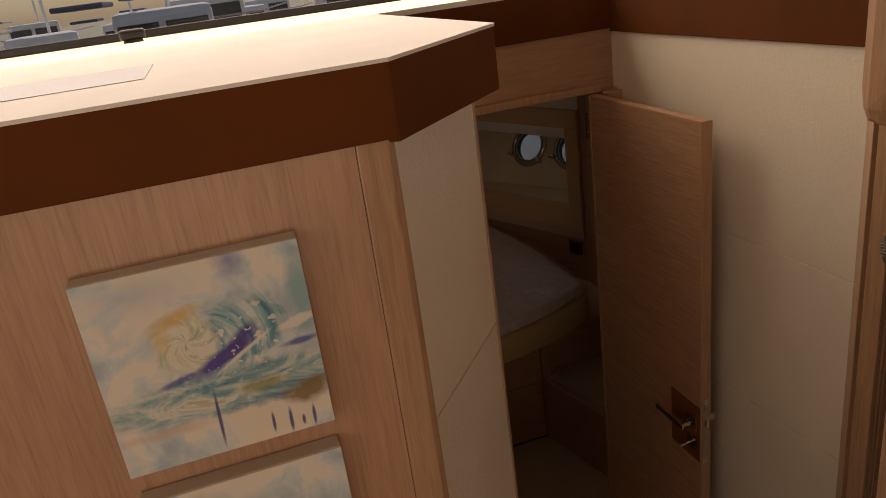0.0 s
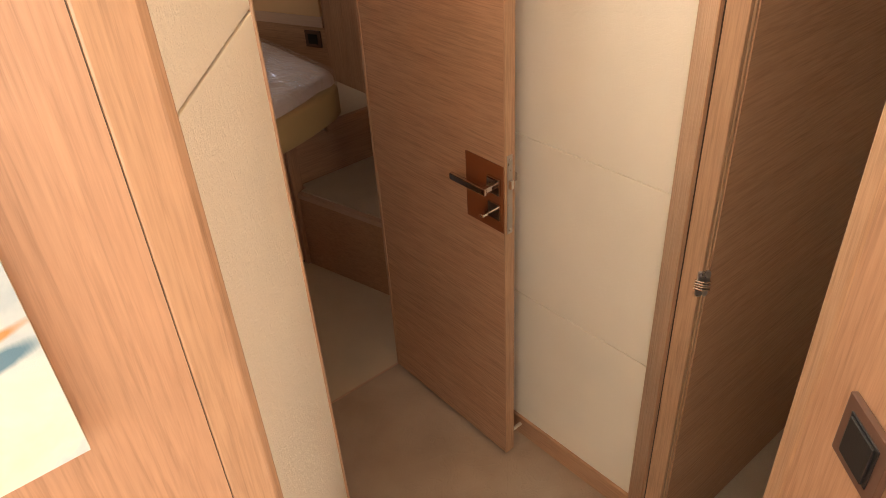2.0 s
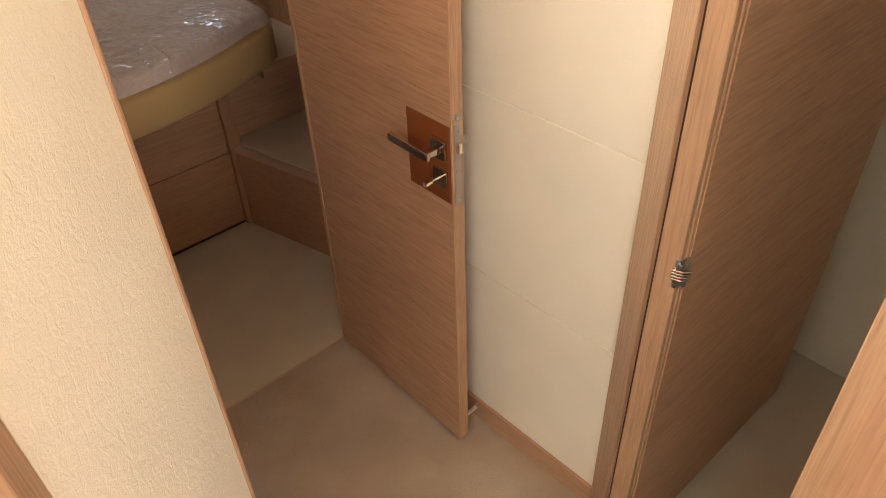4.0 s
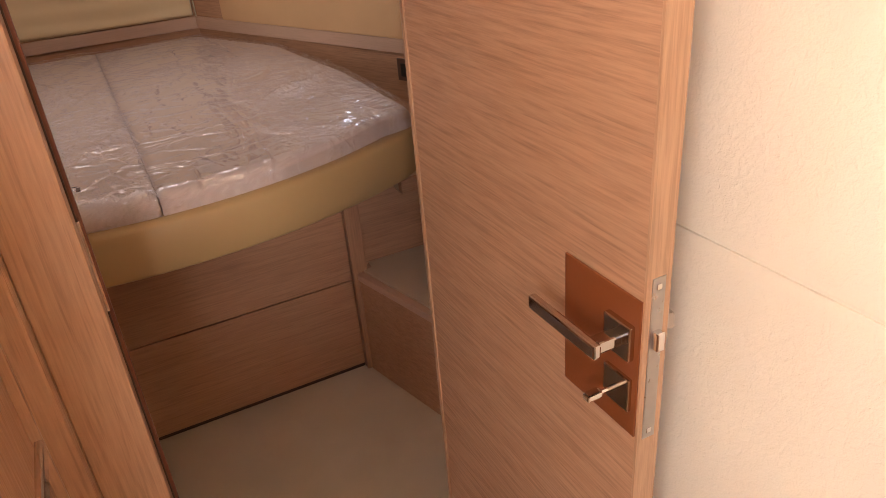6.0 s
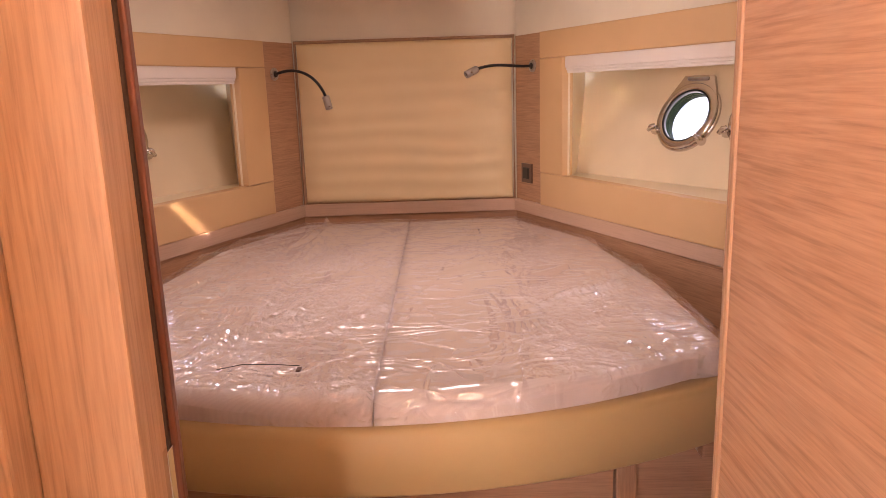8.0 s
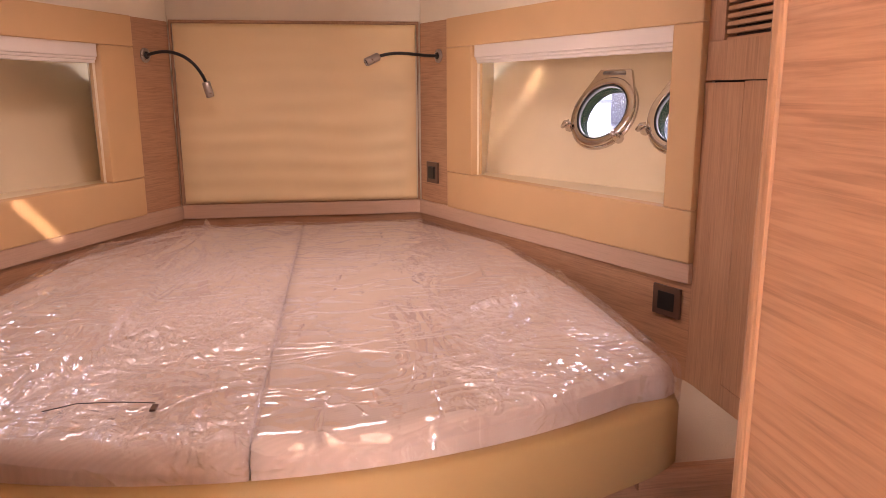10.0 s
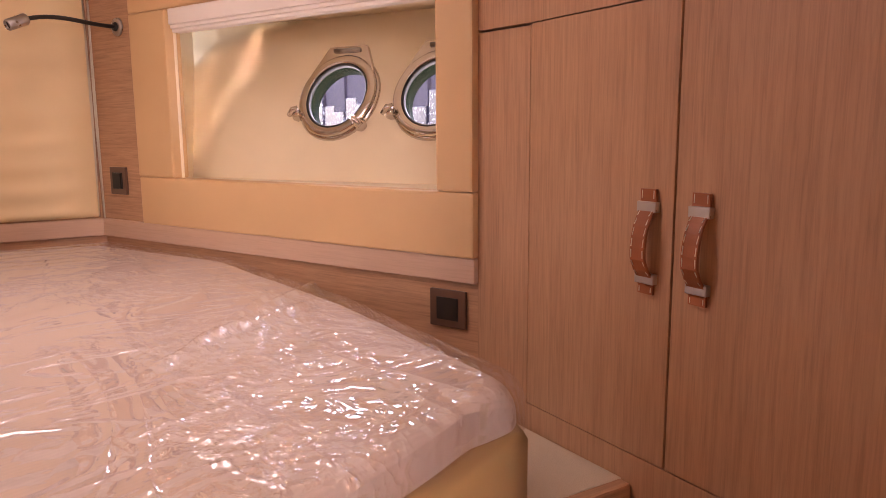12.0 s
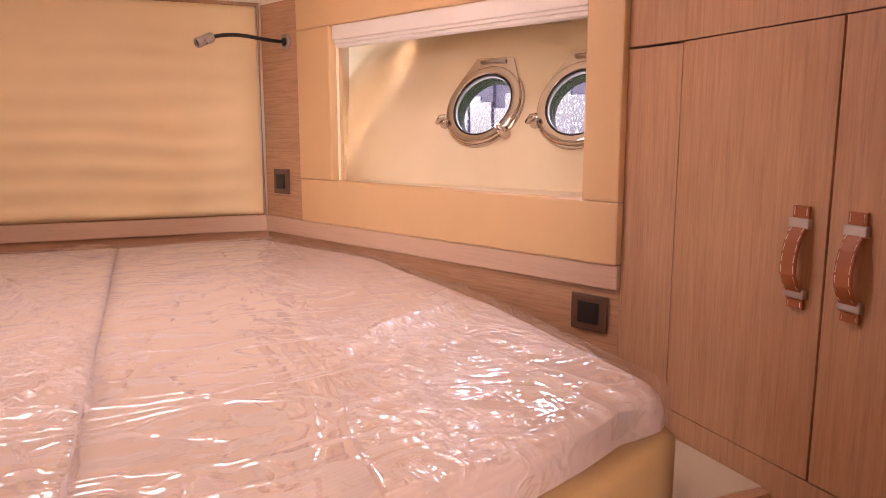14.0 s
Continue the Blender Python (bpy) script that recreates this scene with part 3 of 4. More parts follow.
def mattress(side, top, rise, lift=0.0, grow=0.0, seed=0):
    """One half of the split mattress: soft rounded edges, standing on the slat base."""
    nx, ny = (84, 170) if lift else (34, 92)
    bm = bmesh.new()
    g = []
    ss = [math.sin(math.pi / 2 * i / nx) if i > nx / 2 else (i / (nx / 2)) * math.sin(math.pi / 4) for i in range(nx + 1)]
    rr = 0.045 if not lift else 0.03
    for j in range(ny + 1):
        t = 0.5 - 0.5 * math.cos(math.pi * j / ny)
        row = []
        for s in ss:
            y = (front(s * 0.74) + 0.024) * (1 - t) + 4.87 * t
            w = half_width(y) + grow
            x = 0.0015 + s * (w - 0.0015)
            d = min(x + 0.022, (w - x), (y - 0.024 - front(min(x, 0.74))) * 0.97, 4.875 - y)
            d = max(0.0, d)
            drop = rr * (1 - math.sqrt(max(0.0, 1 - (1 - d / rr) ** 2))) if d < rr else 0.0
            z = top + lift - drop
            if rise:
                z += rise(side * x, y) * min(1.0, d / 0.03)
            row.append(bm.verts.new((side * x, y, z)))
        g.append(row)
    for j in range(ny):
        for i in range(nx):
            bm.faces.new((g[j][i], g[j][i + 1], g[j + 1][i + 1], g[j + 1][i]))
    rim = [e for e in bm.edges if e.is_boundary]
    ex = bmesh.ops.extrude_edge_only(bm, edges=rim)
    for v in (q for q in ex["geom"] if isinstance(q, bmesh.types.BMVert)):
        v.co.z = 0.87 if not lift else 0.93
    bmesh.ops.remove_doubles(bm, verts=bm.verts, dist=0.0002)
    return bm


def puff(x, y):
    return 0.003 * noise.noise(Vector((x * 7, y * 5, 1)))


def fold_lines():
    """Tension folds of the loose film: start, direction, length, height, half width."""
    rnd = random.Random(5)
    out = []
    for k in range(11):          # fanning out from the bunched end on the port half
        a = radians(-92 + 7.5 * (k - 7) + rnd.uniform(-4, 4))
        out.append((-0.24 - 0.012 * k, 4.74 + rnd.uniform(-0.06, 0.05), a, rnd.uniform(0.5, 1.25), rnd.uniform(0.006, 0.013), rnd.uniform(0.009, 0.02)))
    for k in range(7):           # short slack folds at the port corner
        out.append((-0.62 + 0.07 * k, 3.20 + rnd.uniform(-0.05, 0.2), radians(rnd.uniform(35, 75)), rnd.uniform(0.2, 0.45), rnd.uniform(0.006, 0.012), rnd.uniform(0.008, 0.014)))
    for k in range(6):           # drawn across the starboard half from the split
        out.append((0.03, 3.62 + 0.10 * k, radians(rnd.uniform(2, 14)), rnd.uniform(0.12, 0.3), rnd.uniform(0.004, 0.008), rnd.uniform(0.008, 0.013)))
    for k in range(6):           # along the starboard shoulder
        out.append((0.30 + 0.06 * k, 3.42 + 0.07 * k, radians(38 + rnd.uniform(-14, 16)), rnd.uniform(0.25, 0.5), rnd.uniform(0.005, 0.009), rnd.uniform(0.008, 0.014)))
    for k in range(5):           # straight pulls near the headboard
        out.append((0.08, 4.50 + 0.07 * k, radians(rnd.uniform(-4, 4)), rnd.uniform(0.3, 0.5), 0.004, 0.009))
    return out


FOLDS = [(Vector((x, y)), Vector((math.cos(a), math.sin(a))), ln, hi, wd) for x, y, a, ln, hi, wd in fold_lines()]


def creased(x, y):
    """Loose film: long tension folds and broad slack billows."""
    p = Vector((x + 0.012 * noise.noise(Vector((x * 6, y * 6, 4))), y + 0.012 * noise.noise(Vector((x * 6, y * 6, 9)))))
    z = 0.003 + (0.010 if x < 0 else 0.005) * max(0.0, noise.noise(Vector((x * 5, y * 3.2, 2))))
    for o, d, ln, hi, wd in FOLDS:
        if o.x * x < 0:
            continue
        q = p - o
        s = q.dot(d)
        if 0 < s < ln:
            c = abs(q.x * d.y - q.y * d.x) / wd
            if c < 1:
                z += 1.5 * hi * (1 - c) * math.sin(math.pi * s / ln) ** 0.5
    b = noise.noise(Vector((x * 24, y * 14, 7)))
    return z + (0.004 if x < 0 else 0.0015) * max(0.0, 1 - abs(b) * 4.0)


for side, lab in ((1, "white quilted mattress half with smooth clear film"), (-1, "white quilted mattress half with loose crumpled film")):
    solid("mattress", mattress(side, 1.002, puff), tick, (side * 0.35, 3.8, 0.87), lab + ", on the berth", "mattress", "mattress halves", smooth=True)
    fo = solid("plastic_cover", mattress(side, 1.002, creased, 0.004, 0.014), film, (side * 0.35, 3.8, 0.93), "clear wrinkled polythene dust cover over the mattress", "plastic cover", "mattress covers", smooth=True)
    fo.visible_shadow = False

tagm = thing("pull_cord", (-0.2, 3.1, 1.0), "thin dark cord with a small tag lying on the mattress", "cord")
part("cord", rod([(-0.34, 3.125, 1.012), (-0.29, 3.14, 1.016), (-0.22, 3.135, 1.016), (-0.165, 3.125, 1.015)], 0.0009, 6), black, tagm)
part("tag", box(-0.170, -0.160, 3.104, 3.126, 1.009, 1.013, 0.001), bronze, tagm)

# ---- step and shelf beside the berth ----
st = thing("bedside_step", (0.8, 2.95, 0), "oak step with beige carpet tread beside the berth", "step")
stp = [(0.575, 3.34), (0.693, 2.889), (0.768, 2.60), (1.072, 2.60), (1.072, 3.388), (0.613, 3.388), (0.613, 3.343)]
part("riser", prism(stp, 0.0, 0.40, 0.003), oak_y, st)
part("nosing", prism([(x - 0.006 if x < 0.8 else x, y) for x, y in stp], 0.383, 0.410, 0.006), pale_oak_y, st)
part("tread_carpet", prism([(x + 0.02 if x < 0.8 else x, y) for x, y in stp], 0.409, 0.418, 0.003), carpet_m, st, "beige carpet")
sh = thing("bedside_shelf", (0.9, 3.3, 0.4), "carpet-topped oak shelf between berth and wardrobe", "shelf")
part("front_panel", box(0.614, 1.072, 3.392, 3.412, 0.40, 0.70), oak_x, sh)
part("edge_trim", box(0.74, 1.072, 3.262, 3.30, 0.692, 0.740, 0.006), oak_x, sh)
part("carpet_top", prism([(0.74, 3.285), (1.072, 3.285), (1.06, 3.70), (0.78, 4.34), (0.74, 4.3)], 0.695, 0.742, 0.003), carpet_m, sh, "beige carpet")


# ---- wardrobes ----
def strap_handle(y, side):
    """Stitched leather strap bowed between two steel clips, top and bottom ends lying flat."""
    x = side * 1.075
    hd = thing("strap_handle", (x, y, 1.16), "brown stitched leather strap handle with steel clips", "handle", "strap handles")
    out = -side
    prof = [(1.243, 0.003), (1.225, 0.003), (1.211, 0.006), (1.199, 0.013), (1.185, 0.019), (1.168, 0.023), (1.150, 0.025), (1.132, 0.024), (1.115, 0.016), (1.101, 0.006), (1.088, 0.003), (1.075, 0.003)]
    bm = bmesh.new()
    rows = []
    for z, d in prof:
        wv = 0.0155 if not 1.11 < z < 1.205 else 0.0145
        rows.append([bm.verts.new((x + out * (d + o), y + s * wv, z)) for s, o in ((-1, 0), (1, 0), (1, 0.005), (-1, 0.005))])
    for p, q in zip(rows, rows[1:]):
        for k in range(4):
            bm.faces.new((p[k], p[(k + 1) % 4], q[(k + 1) % 4], q[k]))
    bm.faces.new(rows[0])
    bm.faces.new(rows[-1][::-1])
    strap = part("strap", bm, saddle, hd)
    for s in (-1, 1):
        for (z0, d0), (z1, d1) in zip(prof, prof[1:]):
            bm = rod([(x + out * (d0 + 0.0052), y + s * 0.0118, z0 - 0.002), (x + out * (d1 + 0.0052), y + s * 0.0118, z1 + 0.003)], 0.0008, 4)
            part("stitch", bm, thread, strap)
    for z in (1.215, 1.100):
        lo, hi = sorted((x + out * 0.001, x + out * 0.0125))
        part("clip", box(lo, hi, y - 0.0195, y + 0.0195, z - 0.0085, z + 0.0085, 0.002), brushed, hd, "brushed steel clip")


def wardrobe(side):
    x = side * 1.075
    def bx(x0, x1, *r, **k):
        p, q = sorted((x + side * x0, x + side * x1))
        return box(p, q, *r, **k)
    w = thing("wardrobe", (side * 1.2, 3.0, 0), "oak veneer wardrobe with flush doors and leather straps", "wardrobe", "wardrobes")
    part("side_stile", prism([(side * 1.075, 3.555), (side * 1.0545, 3.706), (side * 1.10, 3.74), (side * 1.105, 3.555)], 0.0, 1.530, 0.0015), oak_z, w)
    part("lower_panel", bx(0, 0.03, 2.48, 3.555, 0.0, 0.789, bevel=0.0015), oak_z, w)
    part("header", prism([(side * 1.075, 2.48), (side * 1.075, 3.555), (side * 1.0545, 3.706), (side * 1.10, 3.74), (side * 1.105, 2.48)], 1.535, 1.628, 0.0015), oak_z, w)
    part("top_panel", bx(0, 0.03, 2.48, 3.285, 1.628, 2.3, bevel=0.0015), oak_z, w)
    part("vent_stile", prism([(side * 1.072, 3.655), (side * 1.0545, 3.706), (side * 1.10, 3.74), (side * 1.105, 3.655)], 1.628, 2.3, 0.0015), oak_z, w)
    part("upper_panel", bx(0, 0.03, 3.285, 3.655, 1.77, 2.3, bevel=0.0015), oak_z, w)
    part("backing", bx(0.032, 0.06, 2.48, 3.75, 0.0, 2.3), dark_gap, w)
    v = part("vent_frame", bx(0.004, 0.03, 3.285, 3.655, 1.628, 1.635), oak_y, w)
    for k in range(7):
        part("slat", bx(0.0, 0.02, 3.295, 3.65, 1.643 + k * 0.0178, 1.653 + k * 0.0178, bevel=0.001), oak_y, v)
    for k, (y0, y1) in enumerate(((3.199, 3.552), (2.842, 3.195), (2.49, 2.838))):
        part("door", bx(-0.001, 0.022, y0, y1, 0.7915, 1.5325, bevel=0.0015), oak_z, w)
    return w


for side in (1, -1):
    wardrobe(side)
for yy in (3.244, 3.143):
    strap_handle(yy, 1)
    strap_handle(yy, -1)


# ---- sockets, switches, reading lamps ----
def plate_on(name, centre, u, n, w, h, label, category, group="", inner=0.62, toggle=False):
    """A framed electrical plate at a wall point; u along the wall, n out of it."""
    c, u, n = Vector(centre), Vector(u).normalized(), Vector(n).normalized()
    m = Matrix((u, Vector((0, 0, 1)), n)).transposed().to_4x4()
    m.translation = c
    t = thing(name, c, label, category, group)
    part("frame", moved(box(-w / 2, w / 2, -h / 2, h / 2, 0, 0.009, 0.002), m), bronze, t)
    wi, hi = w * inner, h * inner
    ins = part("insert", moved(box(-wi / 2, wi / 2, -hi / 2, hi / 2, 0.008, 0.011, 0.001), m), black, t, "black insert")
    if toggle:
        part("rocker", moved(box(-wi * 0.42, wi * 0.42, -hi * 0.46, hi * 0.46, 0.0105, 0.0145, 0.0015), m), black, ins)
    else:
        part("socket_well", moved(lathe([(0.001, 0.0112), (0.019, 0.0112), (0.0205, 0.0125), (0.001, 0.0118)], 20), m), black, ins)
    return t


for side in (1, -1):
    a, b = (WR if side > 0 else WL)
    u = (Vector(b) - Vector(a)).normalized() * side
    u3, n3 = Vector((u.x, u.y, 0)), Vector((-u.y * side, u.x * side, 0))
    if n3.x * side > 0:
        n3 = -n3
    def at(y, d=0.0):
        f = (5.0 - y) / 1.3
        return Vector((side * (0.49 + 0.565 * f), y, 0)) + n3 * d
    rt = Vector((0, 0, 1)).cross(n3)
    p = at(3.767, 0.001)
    plate_on("socket", (p.x, p.y, 0.950), rt, n3, 0.094, 0.084, "black power socket in a bronze square frame", "socket", "power sockets", 0.6)
    if side > 0:
        p = at(4.906, 0.001)
        plate_on("light_switch", (p.x, p.y, 1.191), rt, n3, 0.085, 0.085, "black rocker switch in a bronze frame beside the headboard", "switch", "", 0.6, True)
    # reading lamp on a flexible arm
    base = at(4.865, 0.0)
    base.z = 1.650
    tip = Vector((0.261, 4.735, 1.620)) if side > 0 else Vector((-0.321, 4.844, 1.500))
    rl = thing("reading_lamp", base, "black gooseneck reading lamp with brushed steel head" + (", bent level" if side > 0 else ", drooping"), "lamp", "reading lamps")
    m = Matrix((rt, Vector((0, 0, 1)), n3)).transposed().to_4x4()
    m.translation = base
    part("base_ring", moved(lathe([(0.012, 0.0), (0.027, 0.0), (0.026, 0.005), (0.014, 0.008)], 28), m), brushed, rl, "", True)
    part("collar", moved(lathe([(0.001, 0.001), (0.015, 0.001), (0.012, 0.012), (0.001, 0.014)], 20), m), black, rl, "", True)
    if side > 0:
        hd = Vector((-0.72, -0.3, -0.35)).normalized()
        neck = curve(base + n3 * 0.01, base + n3 * 0.10 + Vector((0, 0, -0.005)), tip - hd * 0.15 + Vector((0, 0, -0.01)), tip - hd * 0.05)
    else:
        hd = Vector((0.22, 0.1, -0.97)).normalized()
        neck = curve(base + n3 * 0.01, base + n3 * 0.10 + Vector((0, 0, 0.03)), tip - hd * 0.16 + Vector((-0.01, 0, 0.0)), tip - hd * 0.05)
    part("gooseneck", rod(neck, 0.006, 10), black, rl, "black flexible arm", True)
    q = hd.to_track_quat("Z", "Y").to_matrix().to_4x4()
    q.translation = tip - hd * 0.055
    head = part("lamp_head", moved(lathe([(0.001, 0.0), (0.013, 0.0), (0.0155, 0.004), (0.0155, 0.055), (0.013, 0.058), (0.012, 0.05), (0.001, 0.05)], 24), q), brushed, rl, "brushed steel head", True)
    part("lens", moved(lathe([(0.001, 0.0502), (0.012, 0.0502), (0.012, 0.051), (0.001, 0.051)], 20), q), black, head)

# ---- bulkhead and the cabin door ----
bulk = thing("wall_bulkhead", (0, Y_BULK, 0), "oak veneer bulkhead round the cabin doorway", "wall", kind="structure")
part("port_panel", box(-1.12, -0.20, Y_BULK - 0.03, Y_BULK, 0, 2.35), oak_z, bulk)
part("starboard_panel", box(0.49, 1.12, Y_BULK - 0.03, Y_BULK, 0, 2.127), oak_z, bulk)
part("head_panel", box(-0.45, 1.12, Y_BULK, Y_BULK + 0.03, 2.128, 2.345, 0.002), oak_x, bulk)
part("jamb_step", box(-0.300, -0.2505, 2.285, 2.415, 0, 2.125, 0.005), trim_z, bulk)
frame_l = part("door_jamb", box(-0.250, -0.150, 2.325, 2.404, 0, 2.125, 0.004), trim_z, bulk)
part("rebate", box(-0.155, -0.147, 2.384, 2.3895, 0, 2.12), dark_gap, bulk)
part("stop_bead", box(-0.152, -0.141, 2.391, 2.404, 0, 2.12, 0.003), seal_red, bulk)
part("strike_plate", box(-0.156, -0.1445, 2.372, 2.392, 1.06, 1.22, 0.001), bright, frame_l, "chrome strike plate")
part("door_jamb", box(0.4905, 0.551, 2.385, 2.4185, 0, 2.125, 0.004), trim_z, bulk)
part("door_head", box(-0.20, 0.488, 2.425, 2.449, 2.122, 2.15, 0.004), trim_z, bulk)

D0, D1 = Vector((0.438, 1.790)), Vector((0.438, 2.432))     # latch edge, hinge edge of the open door's face
du = (D1 - D0).normalized()
dn = Vector((du.y, -du.x))                                  # away from the passage, towards the wall
dm = Matrix(((du.x, dn.x, 0), (du.y, dn.y, 0), (0, 0, 1))).to_4x4()
dm.translation = (D0.x, D0.y, 0)                            # local: x along the leaf, y through it, z up
LEAF = (D1 - D0).length
door = thing("door_cabin", (D0.x, D0.y, 0), "oak veneer cabin door standing open against the passage wall", "door")
part("leaf", moved(box(0.004, LEAF - 0.014, 0.001, 0.037, 0.022, 2.118, 0.0015), dm), oak_door, door)
part("hinge_edge", moved(box(LEAF - 0.014, LEAF, -0.002, 0.038, 0.022, 2.118, 0.004), dm), trim_z, door, "rounded pale oak edge strip")
part("edge_band", moved(box(0.0, 0.0045, 0.0, 0.038, 0.022, 2.118, 0.001), dm), trim_z, door, "oak edge banding")
pl = part("lock_plate", moved(box(0.004, 0.158, -0.003, 0.001, 0.960, 1.173, 0.0015), dm), plate_leather, door, "reddish-brown leather lock plate")
ro = part("handle_rose", moved(box(0.012, 0.062, -0.012, -0.002, 1.082, 1.134, 0.002), dm), chrome, pl, "square steel rose")
part("lever", moved(box(0.022, 0.168, -0.058, -0.046, 1.098, 1.119, 0.003), dm), chrome, pl, "flat steel lever handle")
part("lever_neck", moved(box(0.026, 0.047, -0.050, -0.010, 1.100, 1.117, 0.003), dm), chrome, pl)
part("key_rose", moved(box(0.012, 0.062, -0.009, -0.002, 1.000, 1.052, 0.002), dm), chrome, pl, "square steel key rose")
ky = part("key", moved(rod([(0.037, -0.008, 1.028), (0.037, -0.035, 1.028)], 0.004, 8), dm), bright, pl, "small key in the lock")
part("key_bow", moved(box(0.030, 0.044, -0.058, -0.034, 1.024, 1.034, 0.003), dm), bright, pl)
fp = part("face_plate", moved(box(-0.0015, 0.0, 0.008, 0.028, 0.955, 1.205, 0.0005), dm), brushed, door, "steel lock face plate")
part("latch_bolt", moved(box(-0.012, 0.0, 0.012, 0.024, 1.103, 1.13, 0.002), dm), bright, fp)
for z in (1.192, 0.968):
    part("screw", moved(box(-0.0025, -0.001, 0.014, 0.022, z - 0.004, z + 0.004, 0.001), dm), bright, fp)
part("far_lever", moved(box(0.02, 0.04, 0.038, 0.07, 1.10, 1.125, 0.004), dm), chrome, door, "steel handle on the far side")
part("door_stop", moved(rod([(0.012, 0.04, 0.10), (0.012, 0.085, 0.10)], 0.008, 12), dm), bright, door, "chrome buffer")

# ---- passage walls ----
ER = ((0.578, 1.345), (0.552, 2.45))
we = thing("wall_passage_east", (0.57, 1.8, 0), "cream leatherette panelled passage wall with oak skirting", "wall", kind="structure")
for z0, z1 in ((0.08, 0.643), (0.647, 1.204), (1.208, 1.744), (1.748, 2.33)):
    part("panel", slab(*ER, z0, z1, -0.03, 0.0, 0.0025), cream_panel, we)
part("core", slab(*ER, 0, 2.40, -0.07, -0.004), cream_paint, we)
part("skirting", slab(*ER, 0, 0.083, -0.004, 0.012, 0.003), oak_y, we, "oak skirting board")
ww = thing("wall_passage_west", (-0.43, 1.4, 0), "slanting cream leatherette panel wall edged in oak", "wall", kind="structure")
for z0, z1 in ((0.0, 1.808), (1.812, 2.37)):
    part("panel", slab(*DIAG, z0, z1, 0.0, 0.035, 0.0025, None, 0.0, 0.012), cream_panel, ww)
part("edge_trim", slab(*DIAG, 0, 2.37, -0.003, 0.06, 0.004, None, 0.397, 0.0), trim_z, ww, "oak edge strip")
part("door_post", slab((-0.297, 1.60), (-0.296, 2.33), 0, 2.4, 0.0, 0.04, 0.0, None, 0.0, 0.66), oak_z, ww, "oak veneer panel")
part("far_post", slab((-0.297, 1.60), (-0.296, 2.33), 0, 2.4, -0.01, 0.04, 0.004, None, 0.675, 0.0), trim_z, ww, "oak post")
S0, S1 = Vector((-0.297, 1.60)), Vector((-0.296, 2.33))
su = (S1 - S0).normalized()
sn = Vector((su.y, -su.x))                                  # towards the passage
sm = Matrix(((su.x, sn.x, 0), (su.y, sn.y, 0), (0, 0, 1))).to_4x4()
sm.translation = (S0.x, S0.y, 0)
sd = thing("door_side", (S0.x, S0.y, 0), "oak veneer side cabin door, shut, with lever handle", "door")
part("leaf", moved(box(0.092, 0.672, -0.03, -0.004, 0.02, 2.12, 0.002), sm), oak_z, sd)
part("seam", moved(box(0.086, 0.0905, -0.03, -0.006, 0.0, 2.12), sm), dark_gap, sd)
lp = part("lock_plate", moved(box(0.250, 0.375, -0.004, 0.0, 0.960, 1.18, 0.0015), sm), plate_leather, sd, "reddish-brown leather lock plate")
part("handle_rose", moved(box(0.260, 0.312, 0.0, 0.010, 1.085, 1.137, 0.002), sm), chrome, lp, "square steel rose")
part("lever_neck", moved(box(0.2755, 0.2965, 0.008, 0.058, 1.103, 1.120, 0.003), sm), chrome, lp)
part("lever", moved(box(0.275, 0.410, 0.054, 0.064, 1.101, 1.122, 0.003), sm), chrome, lp, "flat steel lever handle")
part("key_rose", moved(box(0.260, 0.312, 0.0, 0.008, 0.998, 1.050, 0.002), sm), chrome, lp, "square steel key rose")
part("key_knob", moved(rod([(0.286, 0.006, 1.024), (0.286, 0.032, 1.024)], 0.008, 12), sm), bright, lp, "", True)

pw = thing("wall_picture", (-1.4, 1.16, 0), "oak veneer saloon bulkhead carrying two pictures", "wall", kind="structure")
part("veneer_panel", box(-3.4, -0.6412, 1.155, 1.20, 0, 2.385), oak_z, pw)
part("joint", box(-0.6432, -0.6382, 1.1575, 1.20, 0, 2.385), dark_gap, pw)
part("corner_post", prism([(-0.6400, 1.155), (-0.588, 1.160), (-0.576, 1.170), (-0.561, 1.236), (-0.569, 1.25), (-0.6400, 1.25)], 0, 2.385, 0.003), trim_z, pw, "rounded oak corner post")

# doorway to the washroom on the starboard side
wd = thing("door_frame", (0.5, 1.3, 0), "oak door frame of the side washroom", "door frame", kind="structure")
part("far_jamb", prism([(0.462, 1.252), (0.505, 1.245), (0.590, 1.340), (0.553, 1.352)], 0, 2.33, 0.004), trim_z, wd)
part("jamb_gap", prism([(0.468, 1.236), (0.62, 1.236), (0.62, 1.25), (0.475, 1.25)], 0, 2.33), dark_gap, wd)
part("near_post", prism([(0.003, 0.769), (0.035, 0.80), (0.09, 0.75), (0.03, 0.70), (0.0, 0.735)], 0, 2.40, 0.006), trim_z, wd)
part("near_cap", prism([(-0.105, 0.765), (0.02, 0.86), (0.14, 0.74), (-0.02, 0.60)], 2.36, 2.58, 0.05, seg=4), trim_z, wd, "rounded pale oak cap")
wdoor = thing("door_washroom", (0.48, 1.22, 0), "oak veneer washroom door swung open into the dark", "door")
part("leaf", box(0.489, 1.36, 1.188, 1.226, 0.03, 2.22, 0.0015), oak_x, wdoor)
part("edge_band", box(0.464, 0.479, 1.193, 1.2415, 0.03, 2.22, 0.003), trim_z, wdoor, "oak edge strip")
part("edge_lip", box(0.4795, 0.4885, 1.1905, 1.238, 0.03, 2.22, 0.002), trim_z, wdoor, "rounded oak lip")


